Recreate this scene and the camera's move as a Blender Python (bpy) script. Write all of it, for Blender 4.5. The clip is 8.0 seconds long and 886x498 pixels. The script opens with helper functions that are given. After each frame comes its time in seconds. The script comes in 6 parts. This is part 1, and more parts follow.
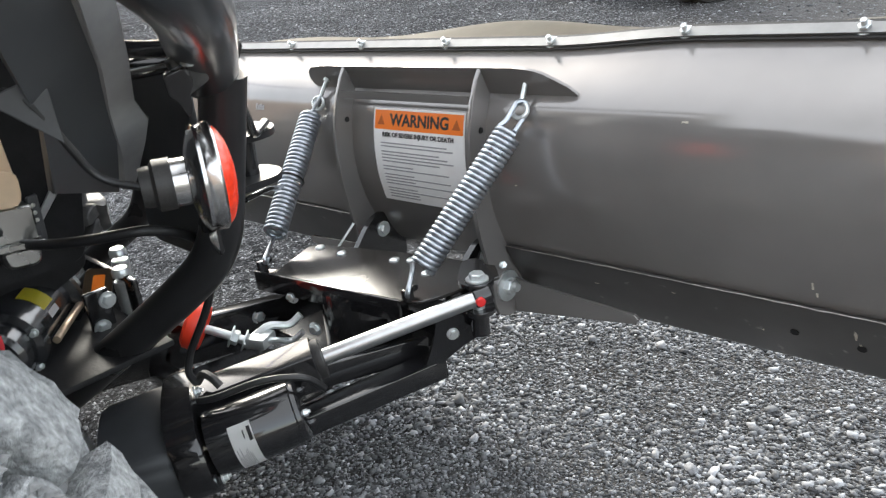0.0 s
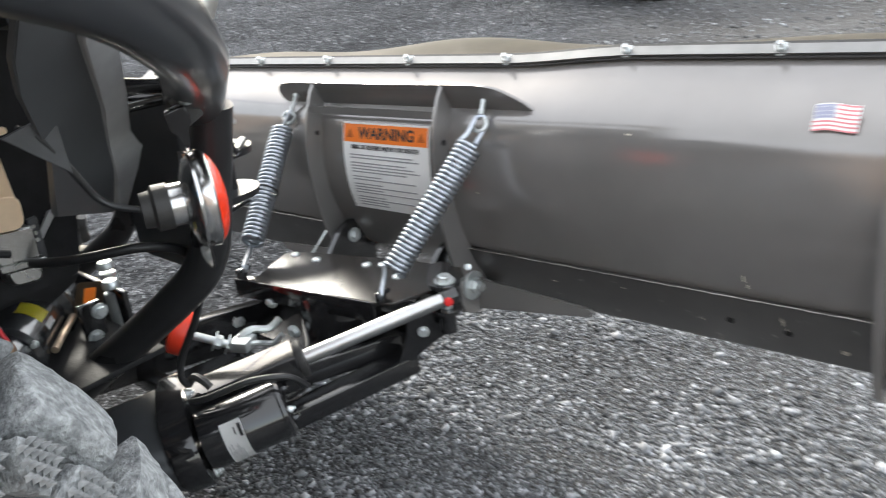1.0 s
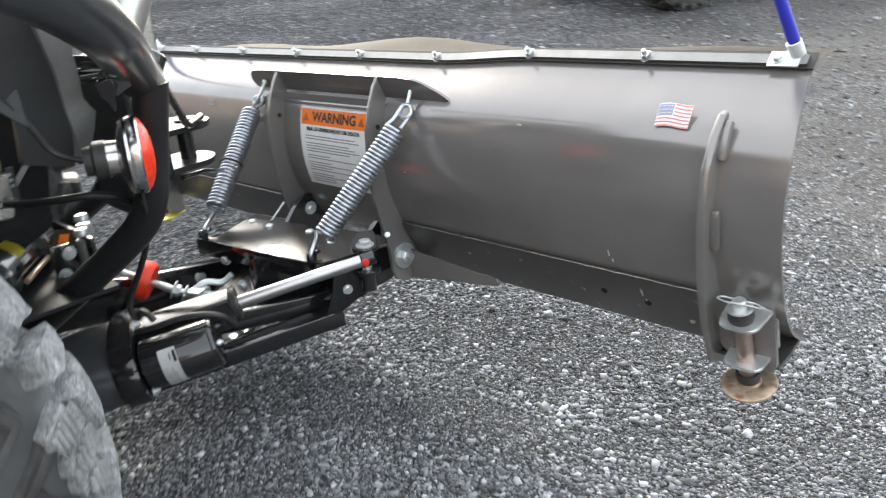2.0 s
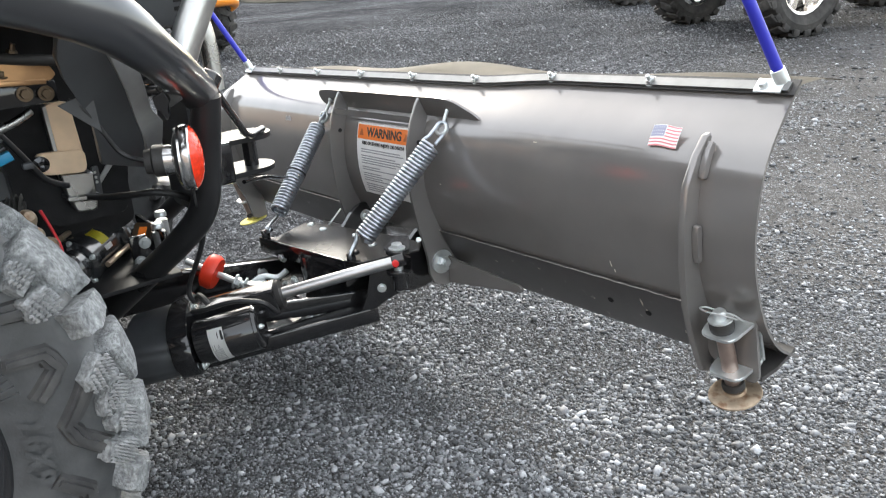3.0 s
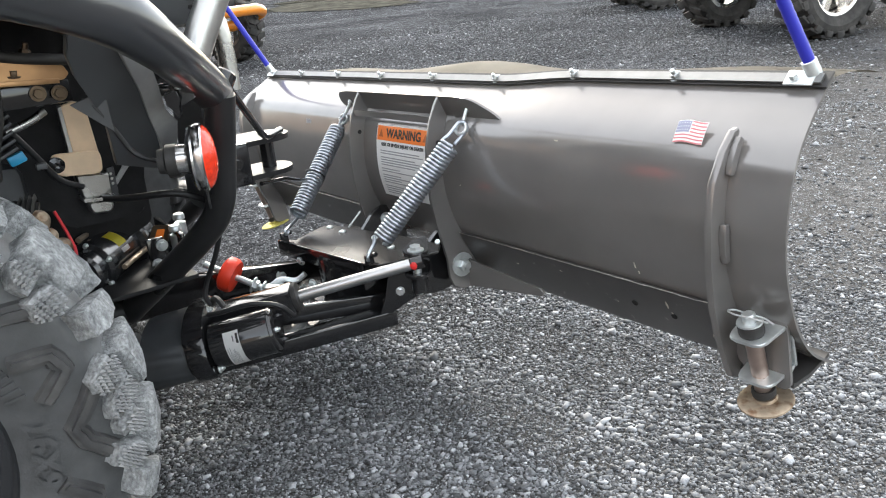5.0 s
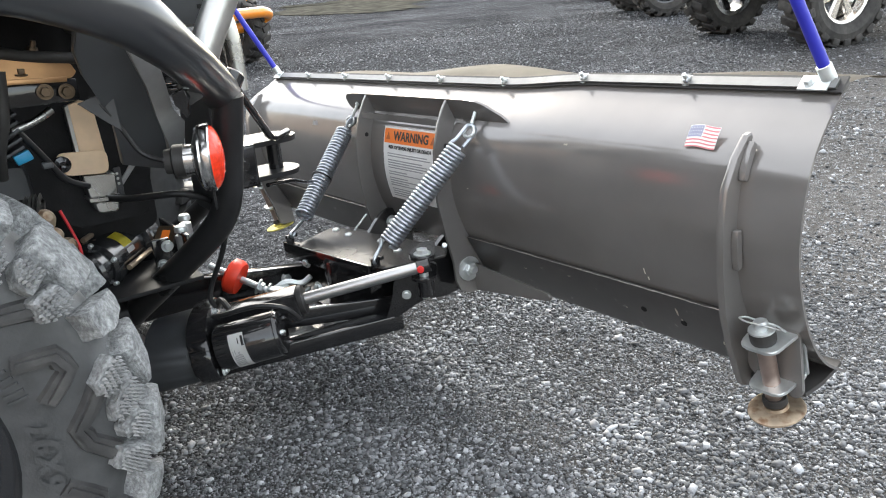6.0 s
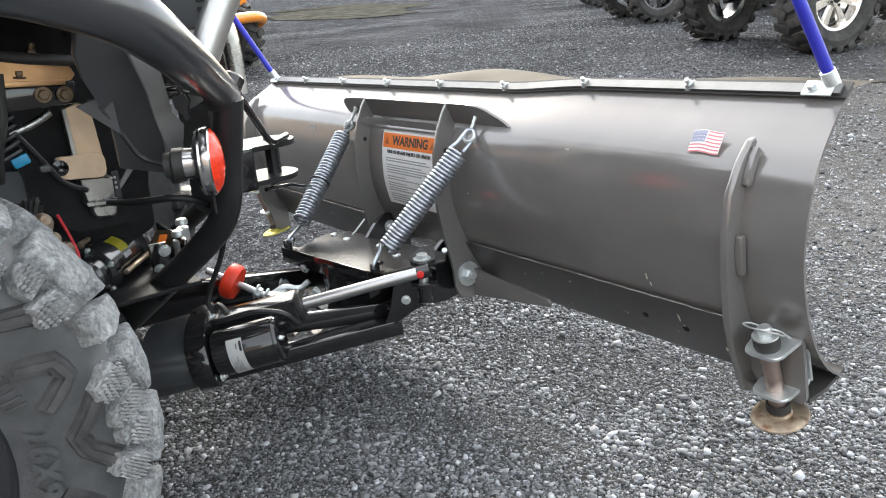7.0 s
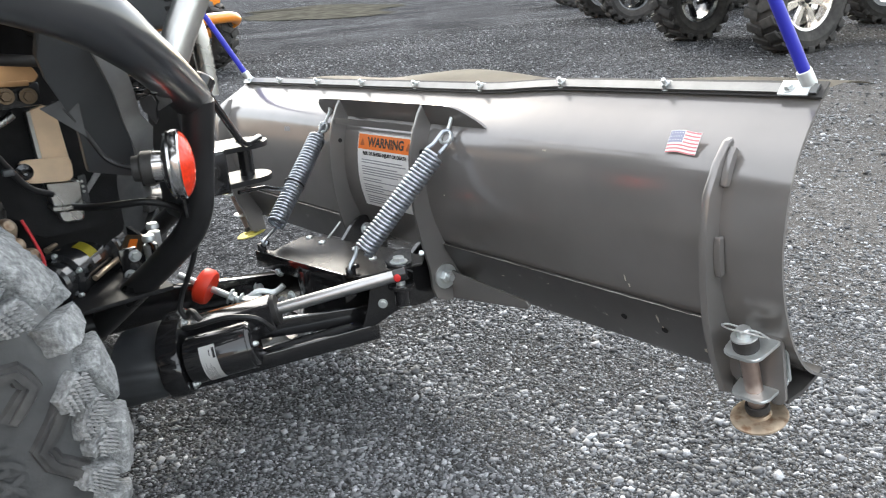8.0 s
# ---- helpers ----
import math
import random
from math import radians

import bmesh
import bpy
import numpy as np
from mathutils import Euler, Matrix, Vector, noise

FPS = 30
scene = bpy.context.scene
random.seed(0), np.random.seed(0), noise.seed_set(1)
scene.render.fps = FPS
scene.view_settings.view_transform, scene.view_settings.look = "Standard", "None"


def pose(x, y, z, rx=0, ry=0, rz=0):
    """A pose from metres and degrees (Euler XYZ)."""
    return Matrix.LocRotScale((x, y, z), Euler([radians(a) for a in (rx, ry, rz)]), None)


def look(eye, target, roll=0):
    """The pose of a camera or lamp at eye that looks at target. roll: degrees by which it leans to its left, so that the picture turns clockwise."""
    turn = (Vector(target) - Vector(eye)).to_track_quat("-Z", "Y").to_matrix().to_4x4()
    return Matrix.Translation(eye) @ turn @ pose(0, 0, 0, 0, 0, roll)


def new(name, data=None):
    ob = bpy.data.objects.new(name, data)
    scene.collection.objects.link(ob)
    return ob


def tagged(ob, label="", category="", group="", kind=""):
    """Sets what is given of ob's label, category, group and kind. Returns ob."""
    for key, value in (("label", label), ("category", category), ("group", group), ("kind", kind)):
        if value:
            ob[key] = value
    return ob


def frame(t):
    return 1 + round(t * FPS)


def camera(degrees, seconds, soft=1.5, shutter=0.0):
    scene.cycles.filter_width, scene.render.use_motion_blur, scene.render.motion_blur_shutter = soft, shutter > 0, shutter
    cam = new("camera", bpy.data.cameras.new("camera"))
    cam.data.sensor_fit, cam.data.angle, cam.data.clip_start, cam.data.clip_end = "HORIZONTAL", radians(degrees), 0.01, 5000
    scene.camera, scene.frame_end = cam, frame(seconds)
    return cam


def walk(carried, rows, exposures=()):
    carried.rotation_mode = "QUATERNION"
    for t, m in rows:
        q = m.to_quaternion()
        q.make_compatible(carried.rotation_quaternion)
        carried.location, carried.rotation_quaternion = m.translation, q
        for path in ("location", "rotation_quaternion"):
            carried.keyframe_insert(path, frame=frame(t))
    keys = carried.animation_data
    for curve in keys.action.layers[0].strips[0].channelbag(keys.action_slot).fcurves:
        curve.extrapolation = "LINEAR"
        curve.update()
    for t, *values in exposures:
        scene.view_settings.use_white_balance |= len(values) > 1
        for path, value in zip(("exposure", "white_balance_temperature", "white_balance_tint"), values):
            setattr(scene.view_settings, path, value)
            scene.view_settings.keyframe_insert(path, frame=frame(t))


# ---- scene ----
cam = camera(60.1, 8.0, soft=1.05, shutter=0.8)
EXPOSURE = 2.10
PATH = [
    (0, (1.638, -0.91, 0.761), (0.351, 0.411, -0.012), -5.3),
    (0.5, (1.654, -0.921, 0.782), (0.389, 0.42, 0.006), -5.8),
    (1, (1.685, -0.967, 0.805), (0.47, 0.412, 0.015), -5.8),
    (1.2, (1.705, -0.986, 0.817), (0.598, 0.463, -0.004), -5.4),
    (2.3, (2.021, -0.974, 0.81), (0.646, 0.266, 0.052), -3.4),
    (2.5, (2.063, -0.968, 0.813), (0.636, 0.218, 0.065), -3.6),
    (3, (2.115, -0.953, 0.817), (0.625, 0.178, 0.11), -4.3),
    (3.5, (2.118, -0.942, 0.811), (0.607, 0.179, 0.133), -4.7),
    (4, (2.118, -0.938, 0.81), (0.601, 0.181, 0.141), -4.9),
    (4.5, (2.116, -0.934, 0.806), (0.588, 0.169, 0.138), -5.3),
    (5, (2.104, -0.927, 0.797), (0.565, 0.152, 0.113), -5.1),
    (6.5, (2.087, -0.93, 0.792), (0.541, 0.151, 0.127), -4.4),
    (7, (2.079, -0.934, 0.791), (0.541, 0.161, 0.13), -4.3),
    (7.5, (2.075, -0.931, 0.793), (0.549, 0.184, 0.137), -4.3),
    (8, (2.067, -0.923, 0.789), (0.564, 0.218, 0.125), -4.2),
]

walk(cam, [(t, look(eye, target, roll)) for t, eye, target, roll in PATH], exposures=[(0.0, EXPOSURE, 6500, 6), (8.0, EXPOSURE, 6500, 6)])

# ---- world and light ----
SUN_FROM = Vector((-0.76, 0.47, 0.54)).normalized()
world = bpy.data.worlds.new("sky")
world.use_nodes = True
scene.world = world
wn = world.node_tree
sky = wn.nodes.new("ShaderNodeTexSky")
sky.sky_type = "NISHITA"
sky.sun_disc = False
sky.sun_elevation = math.asin(SUN_FROM.z)
sky.sun_rotation = math.atan2(SUN_FROM.x, SUN_FROM.y)
sky.dust_density = 2.0
sky.air_density = 1.0
# thin even cloud over the clear sky
cloud = wn.nodes.new("ShaderNodeMix")
cloud.data_type = "RGBA"
cloud.inputs["Factor"].default_value = 0.60
cloud.inputs["B"].default_value = (5.2, 5.05, 4.95, 1)
wn.links.new(sky.outputs[0], cloud.inputs["A"])
wn.links.new(cloud.outputs["Result"], wn.nodes["Background"].inputs[0])
wn.nodes["Background"].inputs[1].default_value = 0.15
sun = new("sun", bpy.data.lights.new("sun", "SUN"))
sun.data.energy = 1.10
sun.data.angle = radians(11)
sun.data.color = (1.0, 0.94, 0.86)
sun.matrix_basis = look(SUN_FROM * 50, (0, 0, 0))


# ---- materials ----
def material(name, color, rough=0.5, metal=0.0, vary=0.0, scale=20.0, bump=0.0, bump_scale=60.0, coat=0.0,
             second=None, mix=0.5, mix_scale=6.0, mix_sharp=0.15, rough_vary=0.0, distance=0.002, spec=0.5):
    """A surface with fine grain, a second tone in patches (dust, wear) and relief."""
    m = bpy.data.materials.new(name)
    m.use_nodes = True
    t = m.node_tree
    b = t.nodes["Principled BSDF"]
    b.inputs["Metallic"].default_value = metal
    b.inputs["Roughness"].default_value = rough
    b.inputs["Coat Weight"].default_value = coat
    b.inputs["Coat Roughness"].default_value = 0.08
    b.inputs["Specular IOR Level"].default_value = spec
    geo = t.nodes.new("ShaderNodeNewGeometry")

    def grain(size, detail=6.0):
        n = t.nodes.new("ShaderNodeTexNoise")
        n.inputs["Scale"].default_value = size
        n.inputs["Detail"].default_value = detail
        t.links.new(geo.outputs["Position"], n.inputs["Vector"])
        return n

    def ramp(source, low, high, a, b2):
        r = t.nodes.new("ShaderNodeMapRange")
        r.inputs["From Min"].default_value, r.inputs["From Max"].default_value = low, high
        r.inputs["To Min"].default_value, r.inputs["To Max"].default_value = a, b2
        t.links.new(source, r.inputs["Value"])
        return r.outputs["Result"]

    base = t.nodes.new("ShaderNodeMix")
    base.data_type = "RGBA"
    base.inputs["A"].default_value = (*color, 1)
    base.inputs["B"].default_value = (*(second or color), 1)
    if second:
        t.links.new(ramp(grain(mix_scale).outputs["Fac"], mix - mix_sharp, mix + mix_sharp, 0, 1), base.inputs["Factor"])
    else:
        base.inputs["Factor"].default_value = 0
    out = base.outputs["Result"]
    if vary:
        shade = t.nodes.new("ShaderNodeMix")
        shade.data_type, shade.blend_type = "RGBA", "MULTIPLY"
        shade.inputs["Factor"].default_value = 1
        t.links.new(out, shade.inputs["A"])
        t.links.new(ramp(grain(scale).outputs["Fac"], 0.15, 0.85, 1 - vary * 1.7, 1 + vary * 1.7), shade.inputs["B"])
        out = shade.outputs["Result"]
    t.links.new(out, b.inputs["Base Color"])
    if rough_vary:
        t.links.new(ramp(grain(scale * 0.5).outputs["Fac"], 0.15, 0.85, rough - rough_vary * 1.7, rough + rough_vary * 1.7), b.inputs["Roughness"])
    if bump:
        k = t.nodes.new("ShaderNodeBump")
        k.inputs["Strength"].default_value = bump
        k.inputs["Distance"].default_value = distance
        t.links.new(grain(bump_scale, 4.0).outputs["Fac"], k.inputs["Height"])
        t.links.new(k.outputs["Normal"], b.inputs["Normal"])
    return m


GUNMETAL = material("gunmetal_powder_coat", (0.262, 0.251, 0.244), 0.14, 0.48, 0.05, 14, 0.06, 900, distance=0.0006,
                    rough_vary=0.015, second=(0.240, 0.230, 0.223), mix=0.5, mix_scale=5, mix_sharp=0.2, spec=0.2)
# darker tone than GUNMETAL, with sparse pale flecks
STRIP = material("dark_flecked_strip", (0.092, 0.089, 0.087), 0.30, 0.55, 0.10, 20, 0.10, 500, distance=0.0006, second=(0.26, 0.25, 0.24), mix=0.70, mix_scale=40, mix_sharp=0.04)
BLACK = material("black_powder_coat", (0.012, 0.012, 0.013), 0.14, 0.0, 0.2, 30, 0.06, 500, rough_vary=0.06, distance=0.0005, coat=0.5, spec=0.45)
BLACK_GLOSS = material("black_gloss_paint", (0.016, 0.017, 0.019), 0.22, 0.0, 0.2, 8, rough_vary=0.04, coat=0.8, spec=0.5)
FENDER = material("black_metallic_paint", (0.022, 0.024, 0.028), 0.30, 0.0, 0.15, 8, 0.05, 900, rough_vary=0.03, distance=0.0004, coat=1.0, spec=0.45)
FENDER.node_tree.nodes["Principled BSDF"].inputs["Coat IOR"].default_value = 1.65
FENDER.node_tree.nodes["Principled BSDF"].inputs["Coat Roughness"].default_value = 0.20
HOOK = material("satin_black_plate", (0.022, 0.020, 0.018), 0.24, 0.0, 0.2, 18, 0.06, 500, rough_vary=0.05, distance=0.0005, spec=0.7)
PLASTIC = material("black_plastic", (0.042, 0.045, 0.049), 0.48, 0.0, 0.2, 25, 0.15, 700, distance=0.0005, spec=0.45)
SATIN = material("satin_black_paint", (0.022, 0.022, 0.023), 0.30, 0.0, 0.2, 18, 0.06, 500, rough_vary=0.06, distance=0.0005, spec=0.22)
PLASTIC_GREY = material("grey_plastic", (0.060, 0.062, 0.066), 0.5, 0.0, 0.15, 25, 0.1, 500)
RUBBER = material("black_rubber", (0.030, 0.029, 0.028), 0.55, 0.0, 0.2, 40, 0.2, 300)
MATT = material("matt_black", (0.020, 0.020, 0.021), 0.5, 0.0, 0.2, 40, 0.2, 300, spec=0.12)
PANEL_PLASTIC = material("dark_grey_moulded_plastic", (0.082, 0.086, 0.091), 0.36, 0.0, 0.12, 12, 0.15, 600, distance=0.0005)
SCUFF = material("pale_scuff", (0.52, 0.48, 0.41), 0.6, 0.2, 0.3, 200)
GREY_TRIM = material("grey_trim", (0.32, 0.32, 0.32), 0.5, 0.0, 0.15, 25, 0.1, 500)
FLAP = material("rubber_flap", (0.125, 0.108, 0.080), 0.62, 0.0, 0.2, 9, 0.2, 60, rough_vary=0.06, spec=0.2)
ZINC = material("zinc_plate", (0.64, 0.67, 0.67), 0.36, 0.75, 0.15, 60, 0.1, 300, rough_vary=0.12)
SPRING = material("galvanised_spring", (0.44, 0.47, 0.51), 0.36, 0.9, 0.15, 80, 0.1, 400, rough_vary=0.1)
ALU = material("bare_aluminium", (0.50, 0.50, 0.485), 0.30, 1.0, 0.1, 30, 0.15, 200, rough_vary=0.08)
BRIGHT_RIM = material("machined_rim", (0.86, 0.81, 0.74), 0.22, 0.85, 0.05, 12)
RAIL = material("dull_rail", (0.23, 0.23, 0.225), 0.42, 0.9, 0.1, 30, 0.15, 200)
CHROME = material("polished_rod", (0.58, 0.58, 0.58), 0.20, 1.0, 0.05, 40)
COPPER = material("tarnished_pin", (0.46, 0.36, 0.31), 0.30, 0.9, 0.15, 40)
YELLOW_ZINC = material("yellow_zinc", (0.40, 0.32, 0.235), 0.46, 0.6, 0.25, 60, second=(0.20, 0.115, 0.065), mix=0.60, mix_scale=70, mix_sharp=0.10, bump=0.2)
BRASS = material("yellow_passivate", (0.70, 0.62, 0.16), 0.36, 0.6, 0.2, 30)
TAN = material("tan_bracket", (0.78, 0.58, 0.39), 0.45, 0.1, 0.1, 25, 0.1, 200)
DARK_BRONZE = material("dark_bronze_bolt", (0.13, 0.095, 0.065), 0.35, 0.85, 0.2, 40)
ROD = material("drawn_rod", (0.46, 0.46, 0.46), 0.33, 1.0, 0.06, 60)
BRONZE = material("bronze_bracket", (0.58, 0.34, 0.17), 0.36, 0.7, 0.2, 25)
ORANGE_LENS = material("orange_lens", (0.74, 0.036, 0.008), 0.25, 0.0, 0.25, 120, coat=0.15, bump=0.4, bump_scale=160, distance=0.003)
RED_RUBBER = material("red_rubber", (0.80, 0.045, 0.015), 0.45, 0.0, 0.1, 30)
RED = material("red_paint", (0.6, 0.02, 0.02), 0.4)
BLUE = material("blue_marker", (0.025, 0.03, 0.42), 0.4, 0.0, 0.1, 20)
WHITE_LABEL = material("white_label", (0.78, 0.78, 0.77), 0.35, 0.0, 0.04, 40)
ORANGE_LABEL = material("orange_label", (0.85, 0.20, 0.02), 0.4)
SIGN = material("dark_orange_print", (0.42, 0.09, 0.01), 0.4)
INK = material("label_ink", (0.02, 0.02, 0.02), 0.5)
GREY_INK = material("label_small_print", (0.30, 0.30, 0.31), 0.5)
YELLOW_LABEL = material("yellow_label", (0.70, 0.62, 0.05), 0.4)
FLAG_RED = material("decal_red", (0.62, 0.20, 0.22), 0.4)
FLAG_BLUE = material("decal_blue", (0.30, 0.31, 0.42), 0.4)
TREAD = material("muddy_tread", (0.150, 0.156, 0.160), 0.85, 0.0, 0.38, 210, 1.0, 300, second=(0.34, 0.35, 0.35), mix=0.50, mix_scale=75, mix_sharp=0.22, distance=0.003)
STUD = material("dusty_studs", (0.235, 0.240, 0.242), 0.85, 0.0, 0.25, 200, second=(0.34, 0.345, 0.34), mix=0.55, mix_scale=40)
FAR_TYRE = material("parked_tyre", (0.026, 0.025, 0.024), 0.8, 0.0, 0.3, 25, 0.4, 90, second=(0.065, 0.061, 0.056), mix=0.55, mix_scale=6)
WIRE = material("black_wire", (0.014, 0.014, 0.015), 0.4)
RED_WIRE = material("red_wire", (0.55, 0.02, 0.03), 0.4)
BLUE_PLUG = material("blue_connector", (0.02, 0.25, 0.45), 0.4)
ORANGE_PAINT = material("orange_paint", (0.80, 0.26, 0.02), 0.3, 0.0, 0.08, 5, coat=0.4)
RUST_PAINT = material("brown_paint", (0.22, 0.11, 0.07), 0.4, 0.0, 0.1, 5, coat=0.3)
WELD = material("weld_bead", (0.38, 0.35, 0.32), 0.4, 0.8, 0.3, 120, 0.4, 300)
# flat near-black pieces stand for holes, their inner shade put into the colour
DARK_HOLE = material("hole_shadow", (0.006, 0.006, 0.006), 0.9)
CONCRETE = material("pale_concrete", (0.45, 0.44, 0.42), 0.9, 0.0, 0.15, 2, 0.3, 40, spec=0.1)
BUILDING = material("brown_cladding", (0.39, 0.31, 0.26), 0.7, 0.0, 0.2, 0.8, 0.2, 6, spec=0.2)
GRASS = material("dry_grass", (0.056, 0.056, 0.047), 0.95, 0.0, 0.5, 3, second=(0.080, 0.076, 0.066), mix=0.5, mix_scale=1.2, spec=0.0)


def stone_material(name, stops):
    m = bpy.data.materials.new(name)
    m.use_nodes = True
    t = m.node_tree
    b = t.nodes["Principled BSDF"]
    b.inputs["Roughness"].default_value = 0.8
    b.inputs["Specular IOR Level"].default_value = 0.12
    geo = t.nodes.new("ShaderNodeNewGeometry")
    ramp = t.nodes.new("ShaderNodeValToRGB")
    while len(ramp.color_ramp.elements) < len(stops):
        ramp.color_ramp.elements.new(0.5)
    for e, (at, v) in zip(ramp.color_ramp.elements, stops):
        e.position, e.color = at, (v * 0.955, v * 0.985, v * 1.03, 1)
    t.links.new(geo.outputs["Random Per Island"], ramp.inputs["Fac"])
    n = t.nodes.new("ShaderNodeTexNoise")
    n.inputs["Scale"].default_value = 380
    t.links.new(geo.outputs["Position"], n.inputs["Vector"])
    r = t.nodes.new("ShaderNodeMapRange")
    r.inputs["To Min"].default_value, r.inputs["To Max"].default_value = 0.6, 1.4
    t.links.new(n.outputs["Fac"], r.inputs["Value"])
    k = t.nodes.new("ShaderNodeMix")
    k.data_type, k.blend_type = "RGBA", "MULTIPLY"
    k.inputs["Factor"].default_value = 1
    t.links.new(ramp.outputs["Color"], k.inputs["A"])
    t.links.new(r.outputs["Result"], k.inputs["B"])
    wide = t.nodes.new("ShaderNodeTexNoise")
    wide.inputs["Scale"].default_value, wide.inputs["Detail"].default_value = 2.2, 4
    t.links.new(geo.outputs["Position"], wide.inputs["Vector"])
    tone = t.nodes.new("ShaderNodeMapRange")
    tone.inputs["From Min"].default_value, tone.inputs["From Max"].default_value = 0.3, 0.7
    tone.inputs["To Min"].default_value, tone.inputs["To Max"].default_value = 0.85, 1.2
    t.links.new(wide.outputs["Fac"], tone.inputs["Value"])
    k2 = t.nodes.new("ShaderNodeMix")
    k2.data_type, k2.blend_type = "RGBA", "MULTIPLY"
    k2.inputs["Factor"].default_value = 1
    t.links.new(k.outputs["Result"], k2.inputs["A"])
    t.links.new(tone.outputs["Result"], k2.inputs["B"])
    t.links.new(k2.outputs["Result"], b.inputs["Base Color"])
    return m


def ground_material():
    """Packed crushed stone: small pebbles in cells of random grey, over larger worn patches."""
    m = bpy.data.materials.new("packed_gravel")
    m.use_nodes = True
    t = m.node_tree
    b = t.nodes["Principled BSDF"]
    b.inputs["Roughness"].default_value = 0.95
    b.inputs["Specular IOR Level"].default_value = 0.0
    geo = t.nodes.new("ShaderNodeNewGeometry")
    cells = t.nodes.new("ShaderNodeTexVoronoi")
    cells.inputs["Scale"].default_value = 260
    t.links.new(geo.outputs["Position"], cells.inputs["Vector"])
    grey = t.nodes.new("ShaderNodeSeparateColor")
    t.links.new(cells.outputs["Color"], grey.inputs["Color"])
    ramp = t.nodes.new("ShaderNodeValToRGB")
    stops = ((0.0, 0.018), (0.45, 0.036), (0.8, 0.075), (0.93, 0.15), (1.0, 0.28))
    while len(ramp.color_ramp.elements) < len(stops):
        ramp.color_ramp.elements.new(0.5)
    for e, (at, v) in zip(ramp.color_ramp.elements, stops):
        e.position, e.color = at, (v * 0.97, v * 1.0, v * 1.07, 1)
    t.links.new(grey.outputs["Red"], ramp.inputs["Fac"])
    patch = t.nodes.new("ShaderNodeTexNoise")
    patch.inputs["Scale"].default_value = 0.7
    patch.inputs["Detail"].default_value = 8
    t.links.new(geo.outputs["Position"], patch.inputs["Vector"])
    r = t.nodes.new("ShaderNodeMapRange")
    r.inputs["From Min"].default_value, r.inputs["From Max"].default_value = 0.35, 0.65
    r.inputs["To Min"].default_value, r.inputs["To Max"].default_value = 0.7, 1.35
    t.links.new(patch.outputs["Fac"], r.inputs["Value"])
    k = t.nodes.new("ShaderNodeMix")
    k.data_type, k.blend_type = "RGBA", "MULTIPLY"
    k.inputs["Factor"].default_value = 1
    t.links.new(ramp.outputs["Color"], k.inputs["A"])
    t.links.new(r.outputs["Result"], k.inputs["B"])
    clods = t.nodes.new("ShaderNodeTexVoronoi")
    clods.inputs["Scale"].default_value = 42
    t.links.new(geo.outputs["Position"], clods.inputs["Vector"])
    clod_grey = t.nodes.new("ShaderNodeSeparateColor")
    t.links.new(clods.outputs["Color"], clod_grey.inputs["Color"])
    clod_tone = t.nodes.new("ShaderNodeMapRange")
    clod_tone.inputs["To Min"].default_value, clod_tone.inputs["To Max"].default_value = 0.55, 1.6
    t.links.new(clod_grey.outputs["Green"], clod_tone.inputs["Value"])
    k_small = k
    k = t.nodes.new("ShaderNodeMix")
    k.data_type, k.blend_type = "RGBA", "MULTIPLY"
    k.inputs["Factor"].default_value = 1
    t.links.new(k_small.outputs["Result"], k.inputs["A"])
    t.links.new(clod_tone.outputs["Result"], k.inputs["B"])
    # pale tracked-in dust on one side of the yard
    split = t.nodes.new("ShaderNodeSeparateXYZ")
    t.links.new(geo.outputs["Position"], split.inputs[0])
    lean = t.nodes.new("ShaderNodeMath")
    lean.operation, lean.inputs[1].default_value = "MULTIPLY_ADD", 0.35
    t.links.new(split.outputs["Y"], lean.inputs[0])
    t.links.new(split.outputs["X"], lean.inputs[2])
    blot = t.nodes.new("ShaderNodeMath")
    blot.operation, blot.inputs[1].default_value = "MULTIPLY_ADD", 1.6
    t.links.new(patch.outputs["Fac"], blot.inputs[0])
    t.links.new(lean.outputs[0], blot.inputs[2])
    dust = t.nodes.new("ShaderNodeMapRange")
    dust.inputs["From Min"].default_value, dust.inputs["From Max"].default_value = 0.9, 2.4
    dust.inputs["To Max"].default_value = 0.32
    t.links.new(blot.outputs[0], dust.inputs["Value"])
    # unseen ground behind the camera, paled to brighten the blade's reflection
    rear_fill = t.nodes.new("ShaderNodeMapRange")
    rear_fill.inputs["From Min"].default_value, rear_fill.inputs["From Max"].default_value = -0.8, -6.0
    rear_fill.inputs["To Max"].default_value = 0.95
    t.links.new(split.outputs["Y"], rear_fill.inputs["Value"])
    both = t.nodes.new("ShaderNodeMath")
    both.operation, both.use_clamp = "ADD", True
    t.links.new(dust.outputs["Result"], both.inputs[0])
    t.links.new(rear_fill.outputs["Result"], both.inputs[1])
    pale = t.nodes.new("ShaderNodeMix")
    pale.data_type = "RGBA"
    pale.inputs["B"].default_value = (0.225, 0.212, 0.196, 1)
    t.links.new(both.outputs[0], pale.inputs["Factor"])
    t.links.new(k.outputs["Result"], pale.inputs["A"])
    t.links.new(pale.outputs["Result"], b.inputs["Base Color"])
    bump = t.nodes.new("ShaderNodeBump")
    bump.inputs["Strength"].default_value = 0.9
    bump.inputs["Distance"].default_value = 0.004
    bump.invert = True
    t.links.new(cells.outputs["Distance"], bump.inputs["Height"])
    t.links.new(bump.outputs["Normal"], b.inputs["Normal"])
    return m


